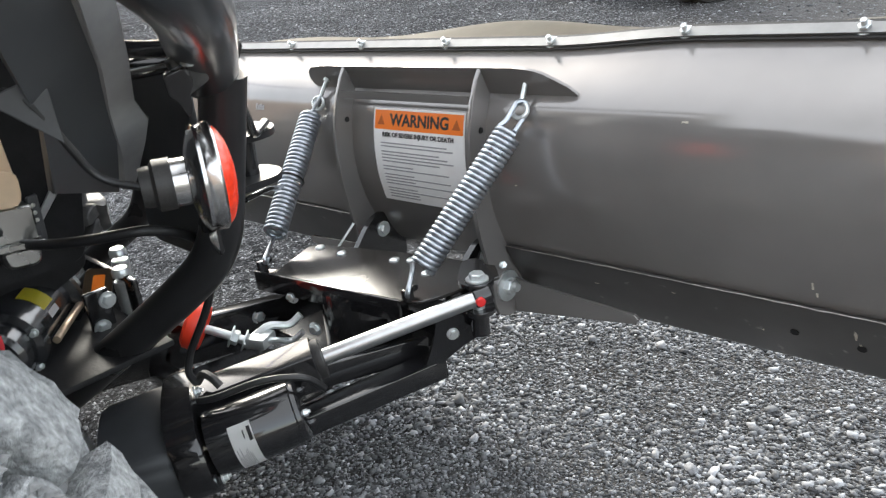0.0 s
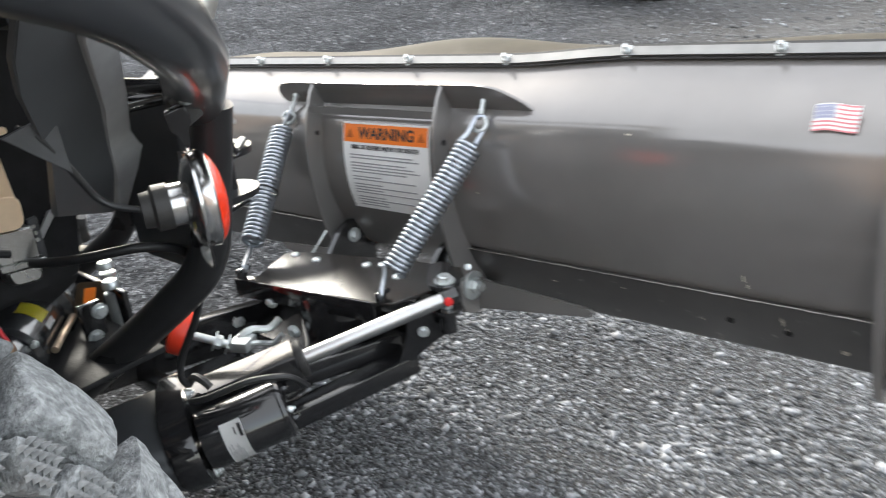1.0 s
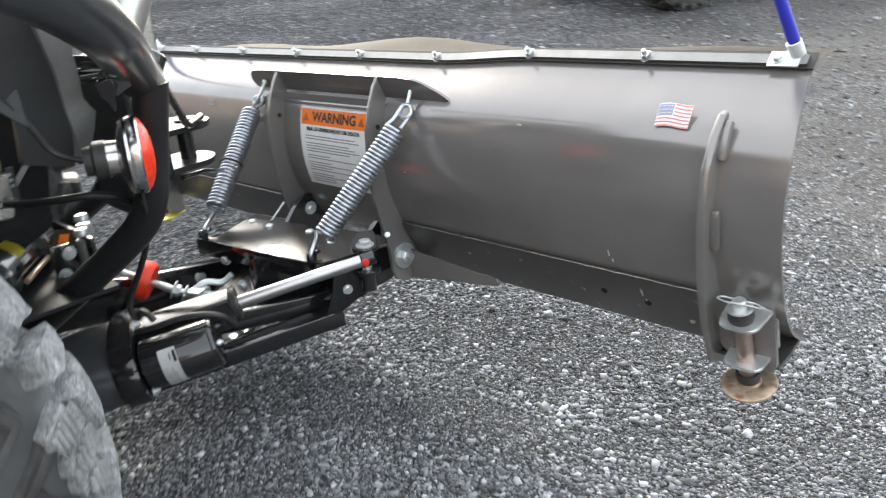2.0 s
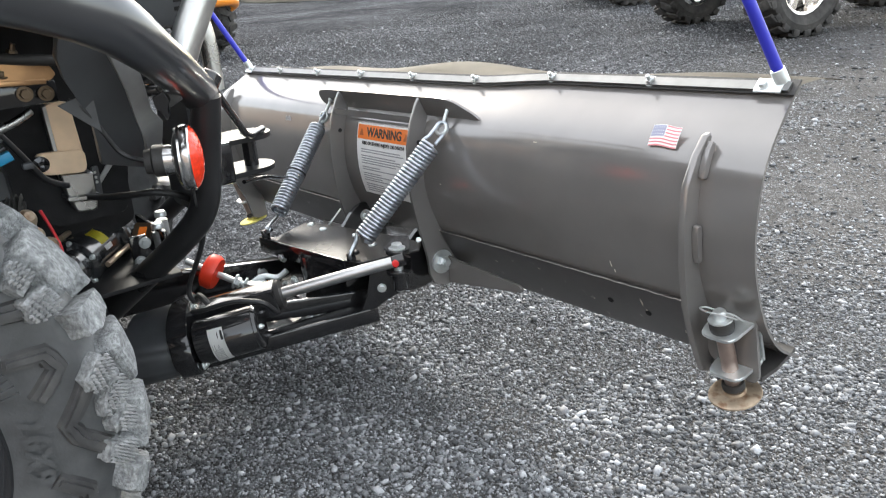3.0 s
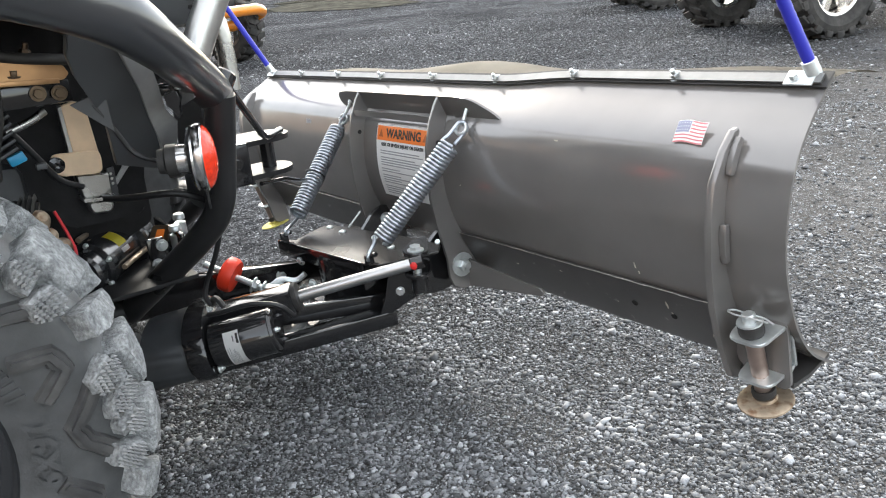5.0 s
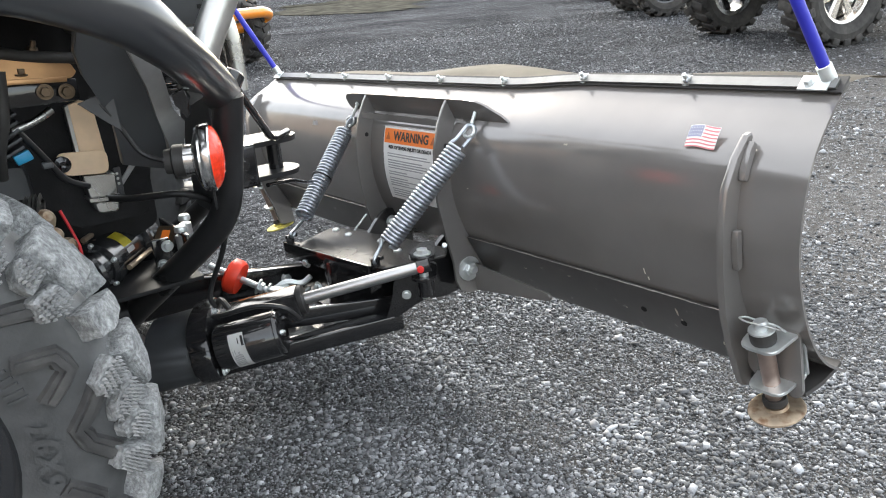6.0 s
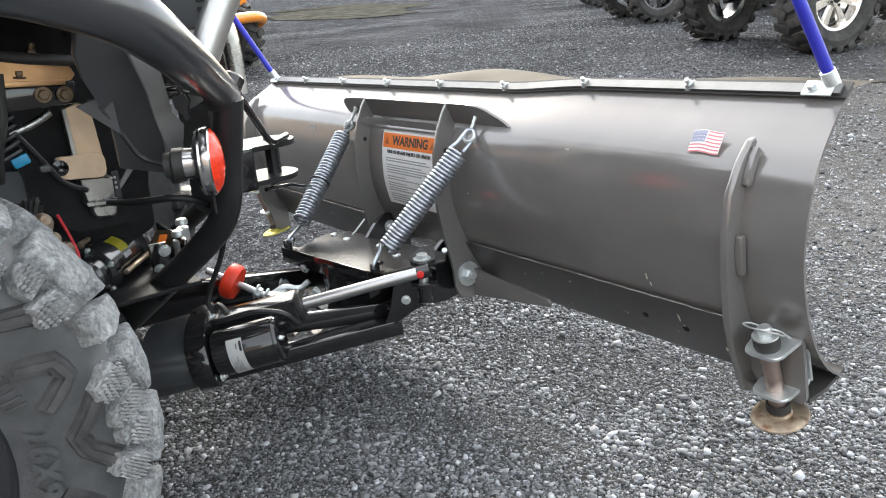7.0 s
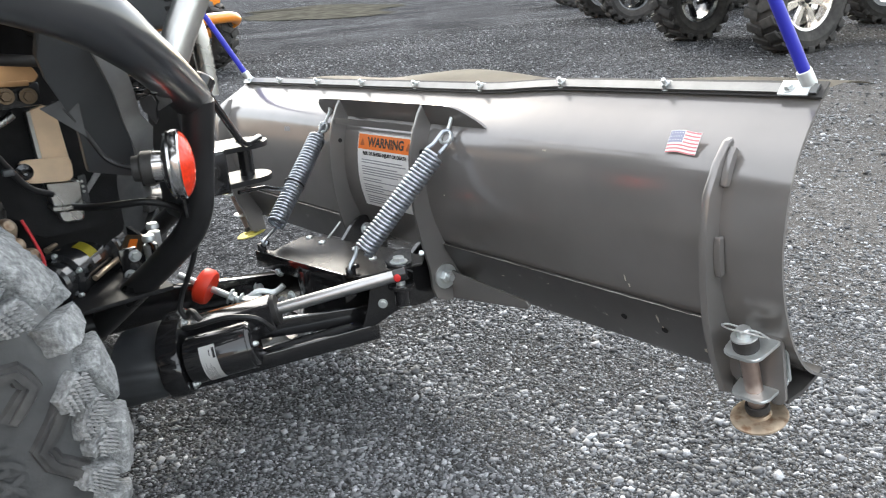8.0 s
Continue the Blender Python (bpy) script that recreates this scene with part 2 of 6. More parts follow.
def sidewall_material():
    """Black rubber with dried dust that thickens towards the tread."""
    m = material("tyre_sidewall", (0.066, 0.068, 0.070), 0.42, 0.0, 0.2, 40, 0.2, 300)
    t = m.node_tree
    b = t.nodes["Principled BSDF"]
    clean = b.inputs["Base Color"].links[0].from_socket
    at = t.nodes.new("ShaderNodeTexCoord")
    split = t.nodes.new("ShaderNodeSeparateXYZ")
    t.links.new(at.outputs["Object"], split.inputs[0])
    flat = t.nodes.new("ShaderNodeCombineXYZ")
    t.links.new(split.outputs["Y"], flat.inputs["X"])
    t.links.new(split.outputs["Z"], flat.inputs["Y"])
    size = t.nodes.new("ShaderNodeVectorMath")
    size.operation = "LENGTH"
    t.links.new(flat.outputs[0], size.inputs[0])
    n = t.nodes.new("ShaderNodeTexNoise")
    n.inputs["Scale"].default_value, n.inputs["Detail"].default_value = 16, 8
    t.links.new(at.outputs["Object"], n.inputs["Vector"])
    add = t.nodes.new("ShaderNodeMath")
    add.operation, add.inputs[1].default_value = "MULTIPLY_ADD", 0.09
    t.links.new(n.outputs["Fac"], add.inputs[0])
    t.links.new(size.outputs["Value"], add.inputs[2])
    r = t.nodes.new("ShaderNodeMapRange")
    r.inputs["From Min"].default_value, r.inputs["From Max"].default_value = 0.318, 0.385
    t.links.new(add.outputs[0], r.inputs["Value"])
    mix = t.nodes.new("ShaderNodeMix")
    mix.data_type = "RGBA"
    mix.inputs["B"].default_value = (0.30, 0.305, 0.305, 1)
    t.links.new(r.outputs[0], mix.inputs["Factor"])
    t.links.new(clean, mix.inputs["A"])
    t.links.new(mix.outputs["Result"], b.inputs["Base Color"])
    return m


TYRE_SIDE = sidewall_material()
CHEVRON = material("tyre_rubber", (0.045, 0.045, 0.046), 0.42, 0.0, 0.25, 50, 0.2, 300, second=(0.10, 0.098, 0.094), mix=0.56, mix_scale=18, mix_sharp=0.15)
STONE = stone_material("gravel_stone", ((0.0, 0.065), (0.30, 0.125), (0.60, 0.19), (0.84, 0.26), (0.95, 0.36), (1.0, 0.50)))
PALE_STONE = stone_material("pale_stone", ((0.0, 0.10), (0.3, 0.20), (0.6, 0.30), (0.85, 0.40), (1.0, 0.54)))
GRAVEL = ground_material()

# ---- building helpers ----
PLACES = {}


def thing(name, m, label, category, group="", kind=""):
    """An empty at the base of a thing, which its parts hang under."""
    ob = new(name)
    ob.empty_display_size = 0.05
    ob.matrix_basis = m
    PLACES[ob] = m
    return tagged(ob, label, category, group, kind)


def finish(bm, mat, name, angle=35):
    bmesh.ops.recalc_face_normals(bm, faces=bm.faces)
    for face in bm.faces:
        face.smooth = True
    me = bpy.data.meshes.new(name)
    bm.to_mesh(me)
    bm.free()
    me.set_sharp_from_angle(angle=radians(angle))
    for one in mat if isinstance(mat, (list, tuple)) else (mat,):
        me.materials.append(one)
    return me


def part(name, bm, mat, parent, label="", local=False, angle=35):
    """One mesh under a thing or a part. The bmesh is in world metres, or in the parent's own frame if local."""
    m = PLACES[parent]
    if not local:
        bm.transform(m.inverted())
    ob = new(name, finish(bm, mat, name, angle))
    ob.parent = parent
    PLACES[ob] = m
    return tagged(ob, label) if label else ob


def single(name, bm, mat, label, category, group="", kind="", angle=35):
    return tagged(new(name, finish(bm, mat, name, angle)), label, category, group, kind)


def frame_of(direction, up=(0, 0, 1)):
    """A turn whose z is the direction and whose x lies near up's side."""
    z = Vector(direction).normalized()
    u = Vector(up)
    if abs(z.dot(u.normalized())) > 0.97:
        u = Vector((1, 0, 0))
    x = u.cross(z).normalized()
    y = z.cross(x)
    return Matrix((x, y, z)).transposed().to_4x4()


def add_box(bm, center, size, turn=None, bevel=0.0):
    m = Matrix.Translation(center) @ (turn or Matrix()) @ Matrix.Diagonal((*size, 1))
    made = bmesh.ops.create_cube(bm, size=1.0, matrix=m)["verts"]
    if bevel:
        edges = list({e for v in made for e in v.link_edges})
        bmesh.ops.bevel(bm, geom=edges, offset=bevel, segments=2, affect="EDGES", profile=0.5)
    return bm


def add_lathe(bm, profile, center, axis, segments=32, up=(0, 0, 1)):
    """Profile of (radius, height along the axis) turned round the axis; ends of radius 0 close it."""
    m = Matrix.Translation(center) @ frame_of(axis, up)
    rings = []
    for r, h in profile:
        if r < 1e-6:
            rings.append([bm.verts.new(m @ Vector((0, 0, h)))])
        else:
            rings.append([bm.verts.new(m @ Vector((r * math.cos(2 * math.pi * k / segments), r * math.sin(2 * math.pi * k / segments), h))) for k in range(segments)])
    for a, b in zip(rings, rings[1:]):
        for k in range(segments):
            j = (k + 1) % segments
            quad = [a[k % len(a)], a[j % len(a)], b[j % len(b)], b[k % len(b)]]
            quad = list(dict.fromkeys(quad))
            if len(quad) > 2:
                bm.faces.new(quad)
    return bm


def add_rod(bm, a, b, r, segments=16, chamfer=0.0):
    a, b = Vector(a), Vector(b)
    n = (b - a).length
    c = min(chamfer, r * 0.5)
    return add_lathe(bm, [(0, 0), (r - c, 0), (r, c), (r, n - c), (r - c, n), (0, n)], a, b - a, segments)


def rounded(points, radius, steps=6):
    """A polyline with its corners rounded."""
    pts = [Vector(p) for p in points]
    out = [pts[0]]
    for a, b, c in zip(pts, pts[1:], pts[2:]):
        u, v = (a - b), (c - b)
        d = min(radius, u.length * 0.48, v.length * 0.48)
        p, q = b + u.normalized() * d, b + v.normalized() * d
        for k in range(steps + 1):
            s = k / steps
            out.append((1 - s) ** 2 * p + 2 * s * (1 - s) * b + s * s * q)
    out.append(pts[-1])
    return out


def add_tube(bm, path, r, segments=12, closed=False):
    """A round tube along a path."""
    pts = [Vector(p) for p in path]
    n = len(pts)
    rings = []
    ref = None
    for k, p in enumerate(pts):
        ahead = pts[(k + 1) % n] if closed or k + 1 < n else p
        back = pts[k - 1] if closed or k else p
        t = (ahead - back).normalized()
        if ref is None:
            ref = t.orthogonal().normalized()
        ref = (ref - t * ref.dot(t)).normalized()
        side = t.cross(ref)
        rr = r[k] if isinstance(r, (list, tuple)) else r
        rings.append([bm.verts.new(p + (ref * math.cos(2 * math.pi * j / segments) + side * math.sin(2 * math.pi * j / segments)) * rr) for j in range(segments)])
    pairs = list(zip(rings, rings[1:])) + ([(rings[-1], rings[0])] if closed else [])
    for a, b in pairs:
        for j in range(segments):
            i = (j + 1) % segments
            bm.faces.new((a[j], a[i], b[i], b[j]))
    if not closed:
        bm.faces.new(rings[0])
        bm.faces.new(rings[-1])
    return bm


def add_plate(bm, outline, thick, m, bevel=0.0):
    """A plate: an outline in x and y of the frame m, with its thickness along z, centred."""
    low = [bm.verts.new(m @ Vector((x, y, -thick / 2))) for x, y in outline]
    high = [bm.verts.new(m @ Vector((x, y, thick / 2))) for x, y in outline]
    faces = [bm.faces.new(low), bm.faces.new(high)]
    n = len(low)
    for k in range(n):
        faces.append(bm.faces.new((low[k], low[(k + 1) % n], high[(k + 1) % n], high[k])))
    if bevel:
        edges = list(faces[0].edges) + list(faces[1].edges)
        bmesh.ops.bevel(bm, geom=edges, offset=bevel, segments=1, affect="EDGES")
    return bm


def axes(origin, x, y):
    """A frame with the given x and y directions."""
    x, y = Vector(x).normalized(), Vector(y).normalized()
    z = x.cross(y).normalized()
    m = Matrix((x, z.cross(x), z)).transposed().to_4x4()
    m.translation = origin
    return m


def round_outline(points, radius, steps=5):
    """A closed outline in 2D with rounded corners."""
    n = len(points)
    out = []
    for k in range(n):
        a, b, c = (Vector(points[(k + j) % n]) for j in (-1, 0, 1))
        u, v = a - b, c - b
        d = min(radius, u.length * 0.45, v.length * 0.45)
        p, q = b + u.normalized() * d, b + v.normalized() * d
        for j in range(steps + 1):
            s = j / steps
            w = (1 - s) ** 2 * p + 2 * s * (1 - s) * b + s * s * q
            out.append((w.x, w.y))
    return out


def add_bolt(bm, at, axis, r=0.008, head=0.006, washer=True, stud=0.0):
    """A hexagon head with a washer under it, on the side of the axis."""
    at, d = Vector(at), Vector(axis).normalized()
    h = 0.0
    if washer:
        add_lathe(bm, [(0, 0), (r * 1.45, 0), (r * 1.45, 0.002), (0, 0.002)], at, d, 20)
        h = 0.002
    add_lathe(bm, [(0, h), (r, h), (r, h + head * 0.85), (r * 0.86, h + head), (0, h + head)], at, d, 6)
    if stud:
        add_lathe(bm, [(0, h + head), (r * 0.55, h + head), (r * 0.5, h + head + stud), (0, h + head + stud)], at, d, 12)
    return bm


def add_helix(bm, a, b, radius, wire, turns, per_turn=14, segments=7):
    a, b = Vector(a), Vector(b)
    m = Matrix.Translation(a) @ frame_of(b - a)
    n = (b - a).length
    steps = int(turns * per_turn)
    path = []
    for k in range(steps + 1):
        s = k / steps
        ang = 2 * math.pi * turns * s
        path.append(m @ Vector((radius * math.cos(ang), radius * math.sin(ang), n * s)))
    return add_tube(bm, path, wire, segments)


def ring_path(center, axis, radius, steps=20):
    m = Matrix.Translation(center) @ frame_of(axis)
    return [m @ Vector((radius * math.cos(2 * math.pi * k / steps), radius * math.sin(2 * math.pi * k / steps), 0)) for k in range(steps)]


def new_bm():
    return bmesh.new()


def text_mesh(text, height, m, depth=0.0002, bold=0.0):
    """Letters as a bmesh, centred in the frame m, with the given height."""
    cu = bpy.data.curves.new("letters", "FONT")
    cu.body, cu.size, cu.extrude, cu.offset = text, height / 0.72, depth, bold
    cu.align_x, cu.align_y = "CENTER", "CENTER"
    cu.resolution_u = 3
    ob = bpy.data.objects.new("letters", cu)
    scene.collection.objects.link(ob)
    me = bpy.data.meshes.new_from_object(ob.evaluated_get(bpy.context.evaluated_depsgraph_get()))
    bm = bmesh.new()
    bm.from_mesh(me)
    bpy.data.objects.remove(ob)
    bpy.data.curves.remove(cu)
    bpy.data.meshes.remove(me)
    bm.transform(m)
    return bm


# ---- ground ----
def ground():
    bm = new_bm()
    bmesh.ops.create_grid(bm, x_segments=60, y_segments=60, size=300)
    for v in bm.verts:
        d = math.hypot(v.co.x, v.co.y)
        v.co.z = 0.0 if d < 60 else -0.0005 * (d - 60)
    single("ground", bm, GRAVEL, "dark grey packed crushed-stone yard", "ground", kind="structure")


ground()


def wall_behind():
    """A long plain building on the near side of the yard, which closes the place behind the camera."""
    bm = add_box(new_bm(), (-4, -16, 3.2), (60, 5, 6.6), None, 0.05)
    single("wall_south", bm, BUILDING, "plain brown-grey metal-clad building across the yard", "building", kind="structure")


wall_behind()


def patches(at):
    """Slow, uneven swing between dusty and stony patches, 0 to 1, over the plan."""
    rng = np.random.default_rng(77)
    total = np.zeros(len(at))
    for k in range(9):
        a, wave, shift = rng.uniform(0, 6.28), rng.uniform(7, 34), rng.uniform(0, 6.28)
        total += np.sin(wave * (at[:, 0] * np.cos(a) + at[:, 1] * np.sin(a)) + shift + 1.3 * np.sin(5 * at[:, 1] + k)) * (10 / (10 + wave))
    return 0.5 + 0.5 * np.tanh(total * 0.75)


def stones(name, label, count, area, size, sides, seed, fade=0.0, clump=0.0, mat=None):
    """Loose stones scattered over a stretch of the plan, joined into one mesh."""
    rng = np.random.default_rng(seed)
    if sides == 12:
        v = np.array([(x, y, z) for z in (-0.8, 0.8) for x, y in ((-0.9, -0.7), (0.9, -0.7), (0.9, 0.7), (-0.9, 0.7))])
        q = ((0, 3, 2, 1), (4, 5, 6, 7), (0, 1, 5, 4), (1, 2, 6, 5), (2, 3, 7, 6), (3, 0, 4, 7))
        f = np.array([t for a, b, c, d in q for t in ((a, b, c), (a, c, d))])
    else:
        v = np.array([(1, 0, 0), (0, 1, 0), (-1, 0, 0), (0, -1, 0), (0, 0, 1), (0, 0, -1)], float)
        f = np.array([(0, 1, 4), (1, 2, 4), (2, 3, 4), (3, 0, 4), (1, 0, 5), (2, 1, 5), (3, 2, 5), (0, 3, 5)])
    x0, y0, x1, y1 = area
    at = np.stack([rng.uniform(x0, x1, count), rng.uniform(y0, y1, count)], 1)
    if fade:
        edge = np.minimum.reduce([at[:, 0] - x0, x1 - at[:, 0], at[:, 1] - y0, y1 - at[:, 1]])
        at = at[edge > fade * rng.uniform(0, 1, count)]
    if clump:
        at = at[rng.uniform(0, 1, len(at)) < 1 - clump + clump * patches(at)]
    n = len(at)
    r = size * np.exp(rng.normal(0, 0.42, n)).clip(0.4, 2.5)
    if clump:
        r *= 0.80 + 0.35 * patches(at)
    shape = r[:, None] * np.stack([rng.uniform(0.8, 1.35, n), rng.uniform(0.7, 1.1, n), rng.uniform(0.38, 0.70, n)], 1)
    pts = v[None] * (1 + rng.uniform(-0.38, 0.22, (n, len(v), 3))) * shape[:, None]
    turn = rng.uniform(0, 2 * np.pi, n)
    tip = rng.normal(0, 0.35, n)
    c, s = np.cos(tip)[:, None], np.sin(tip)[:, None]
    y, z = pts[..., 1] * c - pts[..., 2] * s, pts[..., 1] * s + pts[..., 2] * c
    c, s = np.cos(turn)[:, None], np.sin(turn)[:, None]
    x, y = pts[..., 0] * c - y * s, pts[..., 0] * s + y * c
    pts = np.stack([x + at[:, :1], y + at[:, 1:], z + shape[:, 2:3] * rng.uniform(0.25, 0.95, (n, 1))], -1).reshape(-1, 3)
    faces = (f[None] + len(v) * np.arange(n)[:, None, None]).reshape(-1)
    me = bpy.data.meshes.new(name)
    me.vertices.add(len(pts))
    me.vertices.foreach_set("co", pts.astype(np.float32).ravel())
    k = len(faces) // 3
    me.loops.add(len(faces))
    me.loops.foreach_set("vertex_index", faces.astype(np.int32))
    me.polygons.add(k)
    me.polygons.foreach_set("loop_start", np.arange(0, 3 * k, 3, dtype=np.int32))
    me.polygons.foreach_set("loop_total", np.full(k, 3, dtype=np.int32))
    me.update(calc_edges=True)
    me.materials.append(mat or STONE)
    tagged(new(name, me), label, "gravel", kind="stuff")


stones("fine_gravel", "fine grey chippings packed between the stones", 205000, (0.58, -0.95, 2.15, 0.9), 0.0024, 8, 4, 0.3, 0.15)
stones("near_gravel", "loose grey crushed stone round the plow", 72000, (0.45, -1.0, 2.3, 1.2), 0.0026, 12, 1, 0.25, 0.45)
stones("coarse_gravel", "coarser pale stones gathered in patches on the yard", 9500, (0.45, -1.0, 2.5, 1.3), 0.0034, 12, 11, 0.2, 0.85, PALE_STONE)
stones("large_gravel", "larger pale stones lying on the crushed stone", 260, (0.35, -1.0, 2.5, 1.4), 0.0052, 12, 5, 0.0, 0.4, PALE_STONE)
stones("middle_gravel", "loose grey crushed stone beyond the plow", 44000, (-0.9, 0.8, 2.9, 3.4), 0.0036, 8, 7, 0.5, 0.4, PALE_STONE)
stones("gravel", "loose grey crushed stone of the open yard", 30000, (-1.8, -1.5, 3.2, 1.6), 0.0030, 8, 2, 0.5, 0.6)
stones("far_gravel", "scattered pale stones of the open yard", 42000, (-8.0, 1.2, 2.6, 9.5), 0.0080, 8, 3, 1.2, 0.7)


# ---- snow plow blade ----
BLADE = pose(0.8, 0, 0.604, 0, -2.29, 0)
HALF = 0.838
# back face of the mouldboard, top to bottom: y and z from the rail
FACE = [(-0.015, 0.006), (-0.035, -0.010), (-0.062, -0.040), (-0.087, -0.078), (-0.102, -0.123), (-0.108, -0.172),
        (-0.105, -0.217), (-0.091, -0.267), (-0.068, -0.316), (-0.032, -0.358), (0.020, -0.390)]


def smooth_face(steps=5):
    """The mouldboard's section, run through with a smooth curve."""
    pts = [Vector(p) for p in FACE]
    out = [pts[0]]
    for k in range(1, len(pts) - 1):
        a, b, c, d = pts[k - 1] if k > 1 else pts[k], pts[k], pts[k + 1], pts[min(k + 2, len(pts) - 1)]
        for j in range(steps):
            s = j / steps
            out.append(0.5 * ((2 * b) + (c - a) * s + (2 * a - 5 * b + 4 * c - d) * s * s + (3 * b - a - 3 * c + d) * s**3))
    out.append(pts[-1])
    return out


CURVE = smooth_face()


def face_y(z):
    """The mouldboard's back face at a height below the rail."""
    for p, q in zip(CURVE, CURVE[1:]):
        if q.y <= z <= p.y:
            return p.x + (q.x - p.x) * (p.y - z) / (p.y - q.y)
    return CURVE[0].x if z > 0 else CURVE[-1].x


def offset(points, d):
    """A 2D line moved sideways by d, to its left as it runs."""
    out = []
    for k, p in enumerate(points):
        a, b = points[max(k - 1, 0)], points[min(k + 1, len(points) - 1)]
        t = (b - a).normalized()
        out.append(p + Vector((-t.y, t.x)) * d)
    return out


def add_sheet(bm, back, thick, x0, x1, cuts=24):
    """A bent sheet: its back line in y and z, its thickness to the front, from x0 to x1."""
    front = offset(back, thick)
    line = back + front[::-1]
    rows = [[bm.verts.new((x0 + (x1 - x0) * k / cuts, p.x, p.y)) for p in line] for k in range(cuts + 1)]
    n = len(line)
    for a, b in zip(rows, rows[1:]):
        for j in range(n):
            i = (j + 1) % n
            bm.faces.new((a[j], a[i], b[i], b[j]))
    bm.faces.new(rows[0])
    bm.faces.new(rows[-1])
    return bm


YZ = Matrix(((0, 0, 1, 0), (1, 0, 0, 0), (0, 1, 0, 0), (0, 0, 0, 1)))  # plate x, y to blade y, z; thickness along x


def at_x(x):
    return Matrix.Translation((x, 0, 0)) @ YZ


def ease(v, a, b):
    t = min(max((v - a) / (b - a), 0.0), 1.0)
    return t * t * (3 - 2 * t)


def lip(co):
    """The blade's top lip: laid back over the front, sagging away from one end, its ends cut at a slant."""
    w = ease(co.z, -0.095, 0.005)
    end = ease(abs(co.x), 0.62, 0.80)
    return Vector((co.x - math.copysign(0.018, co.x) * end * w, co.y + 0.034 * w, co.z - w * (0.008 + 0.010 * (1 - ease(co.x, 0.20, 0.42)))))


def lipped(bm):
    for v in bm.verts:
        v.co = lip(v.co)
    return bm


def plow_blade():
    plow = thing("plow_blade", BLADE, "gunmetal grey powder-coated steel snow plow blade, raised", "snow plow")
    section = smooth_face()
    part("mouldboard", lipped(add_sheet(new_bm(), section, 0.004, -HALF, HALF, 60)), GUNMETAL, plow, "curved gunmetal sheet with soft reflections", True)
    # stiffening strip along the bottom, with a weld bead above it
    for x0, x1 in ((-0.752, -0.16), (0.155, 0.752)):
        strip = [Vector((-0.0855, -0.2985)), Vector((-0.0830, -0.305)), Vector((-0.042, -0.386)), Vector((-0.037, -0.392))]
        ob = part("lower_strip", add_sheet(new_bm(), strip, 0.005, x0, x1, 8), STRIP, plow, "edge strip darker than the sheet above, with scratches and bolt holes", True)
        bm = new_bm()
        path, k = [], 0
        while x0 + 0.012 * k < x1:
            path.append((x0 + 0.012 * k, -0.0868 + random.uniform(-0.0003, 0.0003), -0.2970 + random.uniform(-0.0005, 0.0005)))
            k += 1
        add_tube(bm, path, [random.choice((0.0004, 0.0006, 0.0009)) for _ in path], 6)
        part("weld", bm, WELD, ob, "", True)
        if x0 > 0:
            for x, z in ((0.568, -0.343), (0.641, -0.346)):
                bm = add_lathe(new_bm(), [(0, 0), (0.0052, 0), (0.0052, 0.0012), (0, 0.0012)], (x, face_strip(z), z), (0, -1, -0.5), 16)
                part("bolt_hole", bm, DARK_HOLE, ob, "", True)
    # top rail, rubber edge and bolts
    up = Vector((0.030, 0.028)).normalized()
    out = Vector((-up.y, up.x))
    def over(d, lo, hi):
        a = Vector((-0.033, -0.009)) + up * lo + out * d
        return [a, a + up * (hi - lo)]
    wave = new_bm()
    add_sheet(wave, over(0.0040, -0.0005, 0.024), 0.0032, -HALF - 0.002, HALF + 0.003, 60)
    part("rubber_edge", lipped(wave), RUBBER, plow, "black rubber edge under the rail", True)
    part("rail", lipped(add_sheet(new_bm(), over(0.0082, 0.0025, 0.0165), 0.004, -HALF + 0.004, HALF - 0.004, 60)), RAIL, plow, "bare metal clamping rail", True)
    normal = Vector((0, out.x, out.y))
    for k in range(1, 8):
        p = Vector((-0.8 + 0.2 * k, *(Vector((-0.033, -0.009)) + up * 0.010 + out * 0.0085)))
        p = lip(p)
        part("rail_bolt", add_bolt(new_bm(), p, normal, 0.0066, 0.006, True, 0.007), ZINC, plow, "", True)
    # rubber snow deflector in front of the rail
    bm = new_bm()
    nx, ny = 60, 6
    grid = []
    for i in range(nx + 1):
        x = -HALF + 0.01 + (2 * HALF - 0.01) * i / nx
        row = []
        for j in range(ny + 1):
            s = j / ny
            swell = 0.010 * math.sin(x * 5.2 + 1.5) + 0.007 * math.sin(x * 11 + 0.6)
            row.append(bm.verts.new((x, -0.016 + 0.12 * s, 0.004 + 0.010 * math.sin(s * 2.4) + swell * math.sin(s * 2.2) - 0.012 * s * s)))
        grid.append(row)
    for a, b in zip(grid, grid[1:]):
        for j in range(ny):
            bm.faces.new((a[j], a[j + 1], b[j + 1], b[j]))
    bmesh.ops.solidify(bm, geom=list(bm.faces), thickness=0.0035)
    part("snow_deflector", lipped(bm), FLAP, plow, "wavy dark rubber snow deflector flap", True)
    # two deep ribs in the middle
    for x, side in ((-0.140, -1), (0.147, 1)):
        front = [(face_y(z) - 0.0005, z) for z in (-0.070, -0.10, -0.13, -0.17, -0.21, -0.25, -0.29, -0.33, -0.36)]
        back = [(-0.034, -0.416), (-0.085, -0.416), (-0.108, -0.404), (-0.117, -0.382), (-0.118, -0.345), (-0.125, -0.31), (-0.134, -0.27), (-0.141, -0.22),
                (-0.142, -0.17), (-0.138, -0.12), (-0.124, -0.074), (-0.109, -0.046), (-0.100, -0.032)]
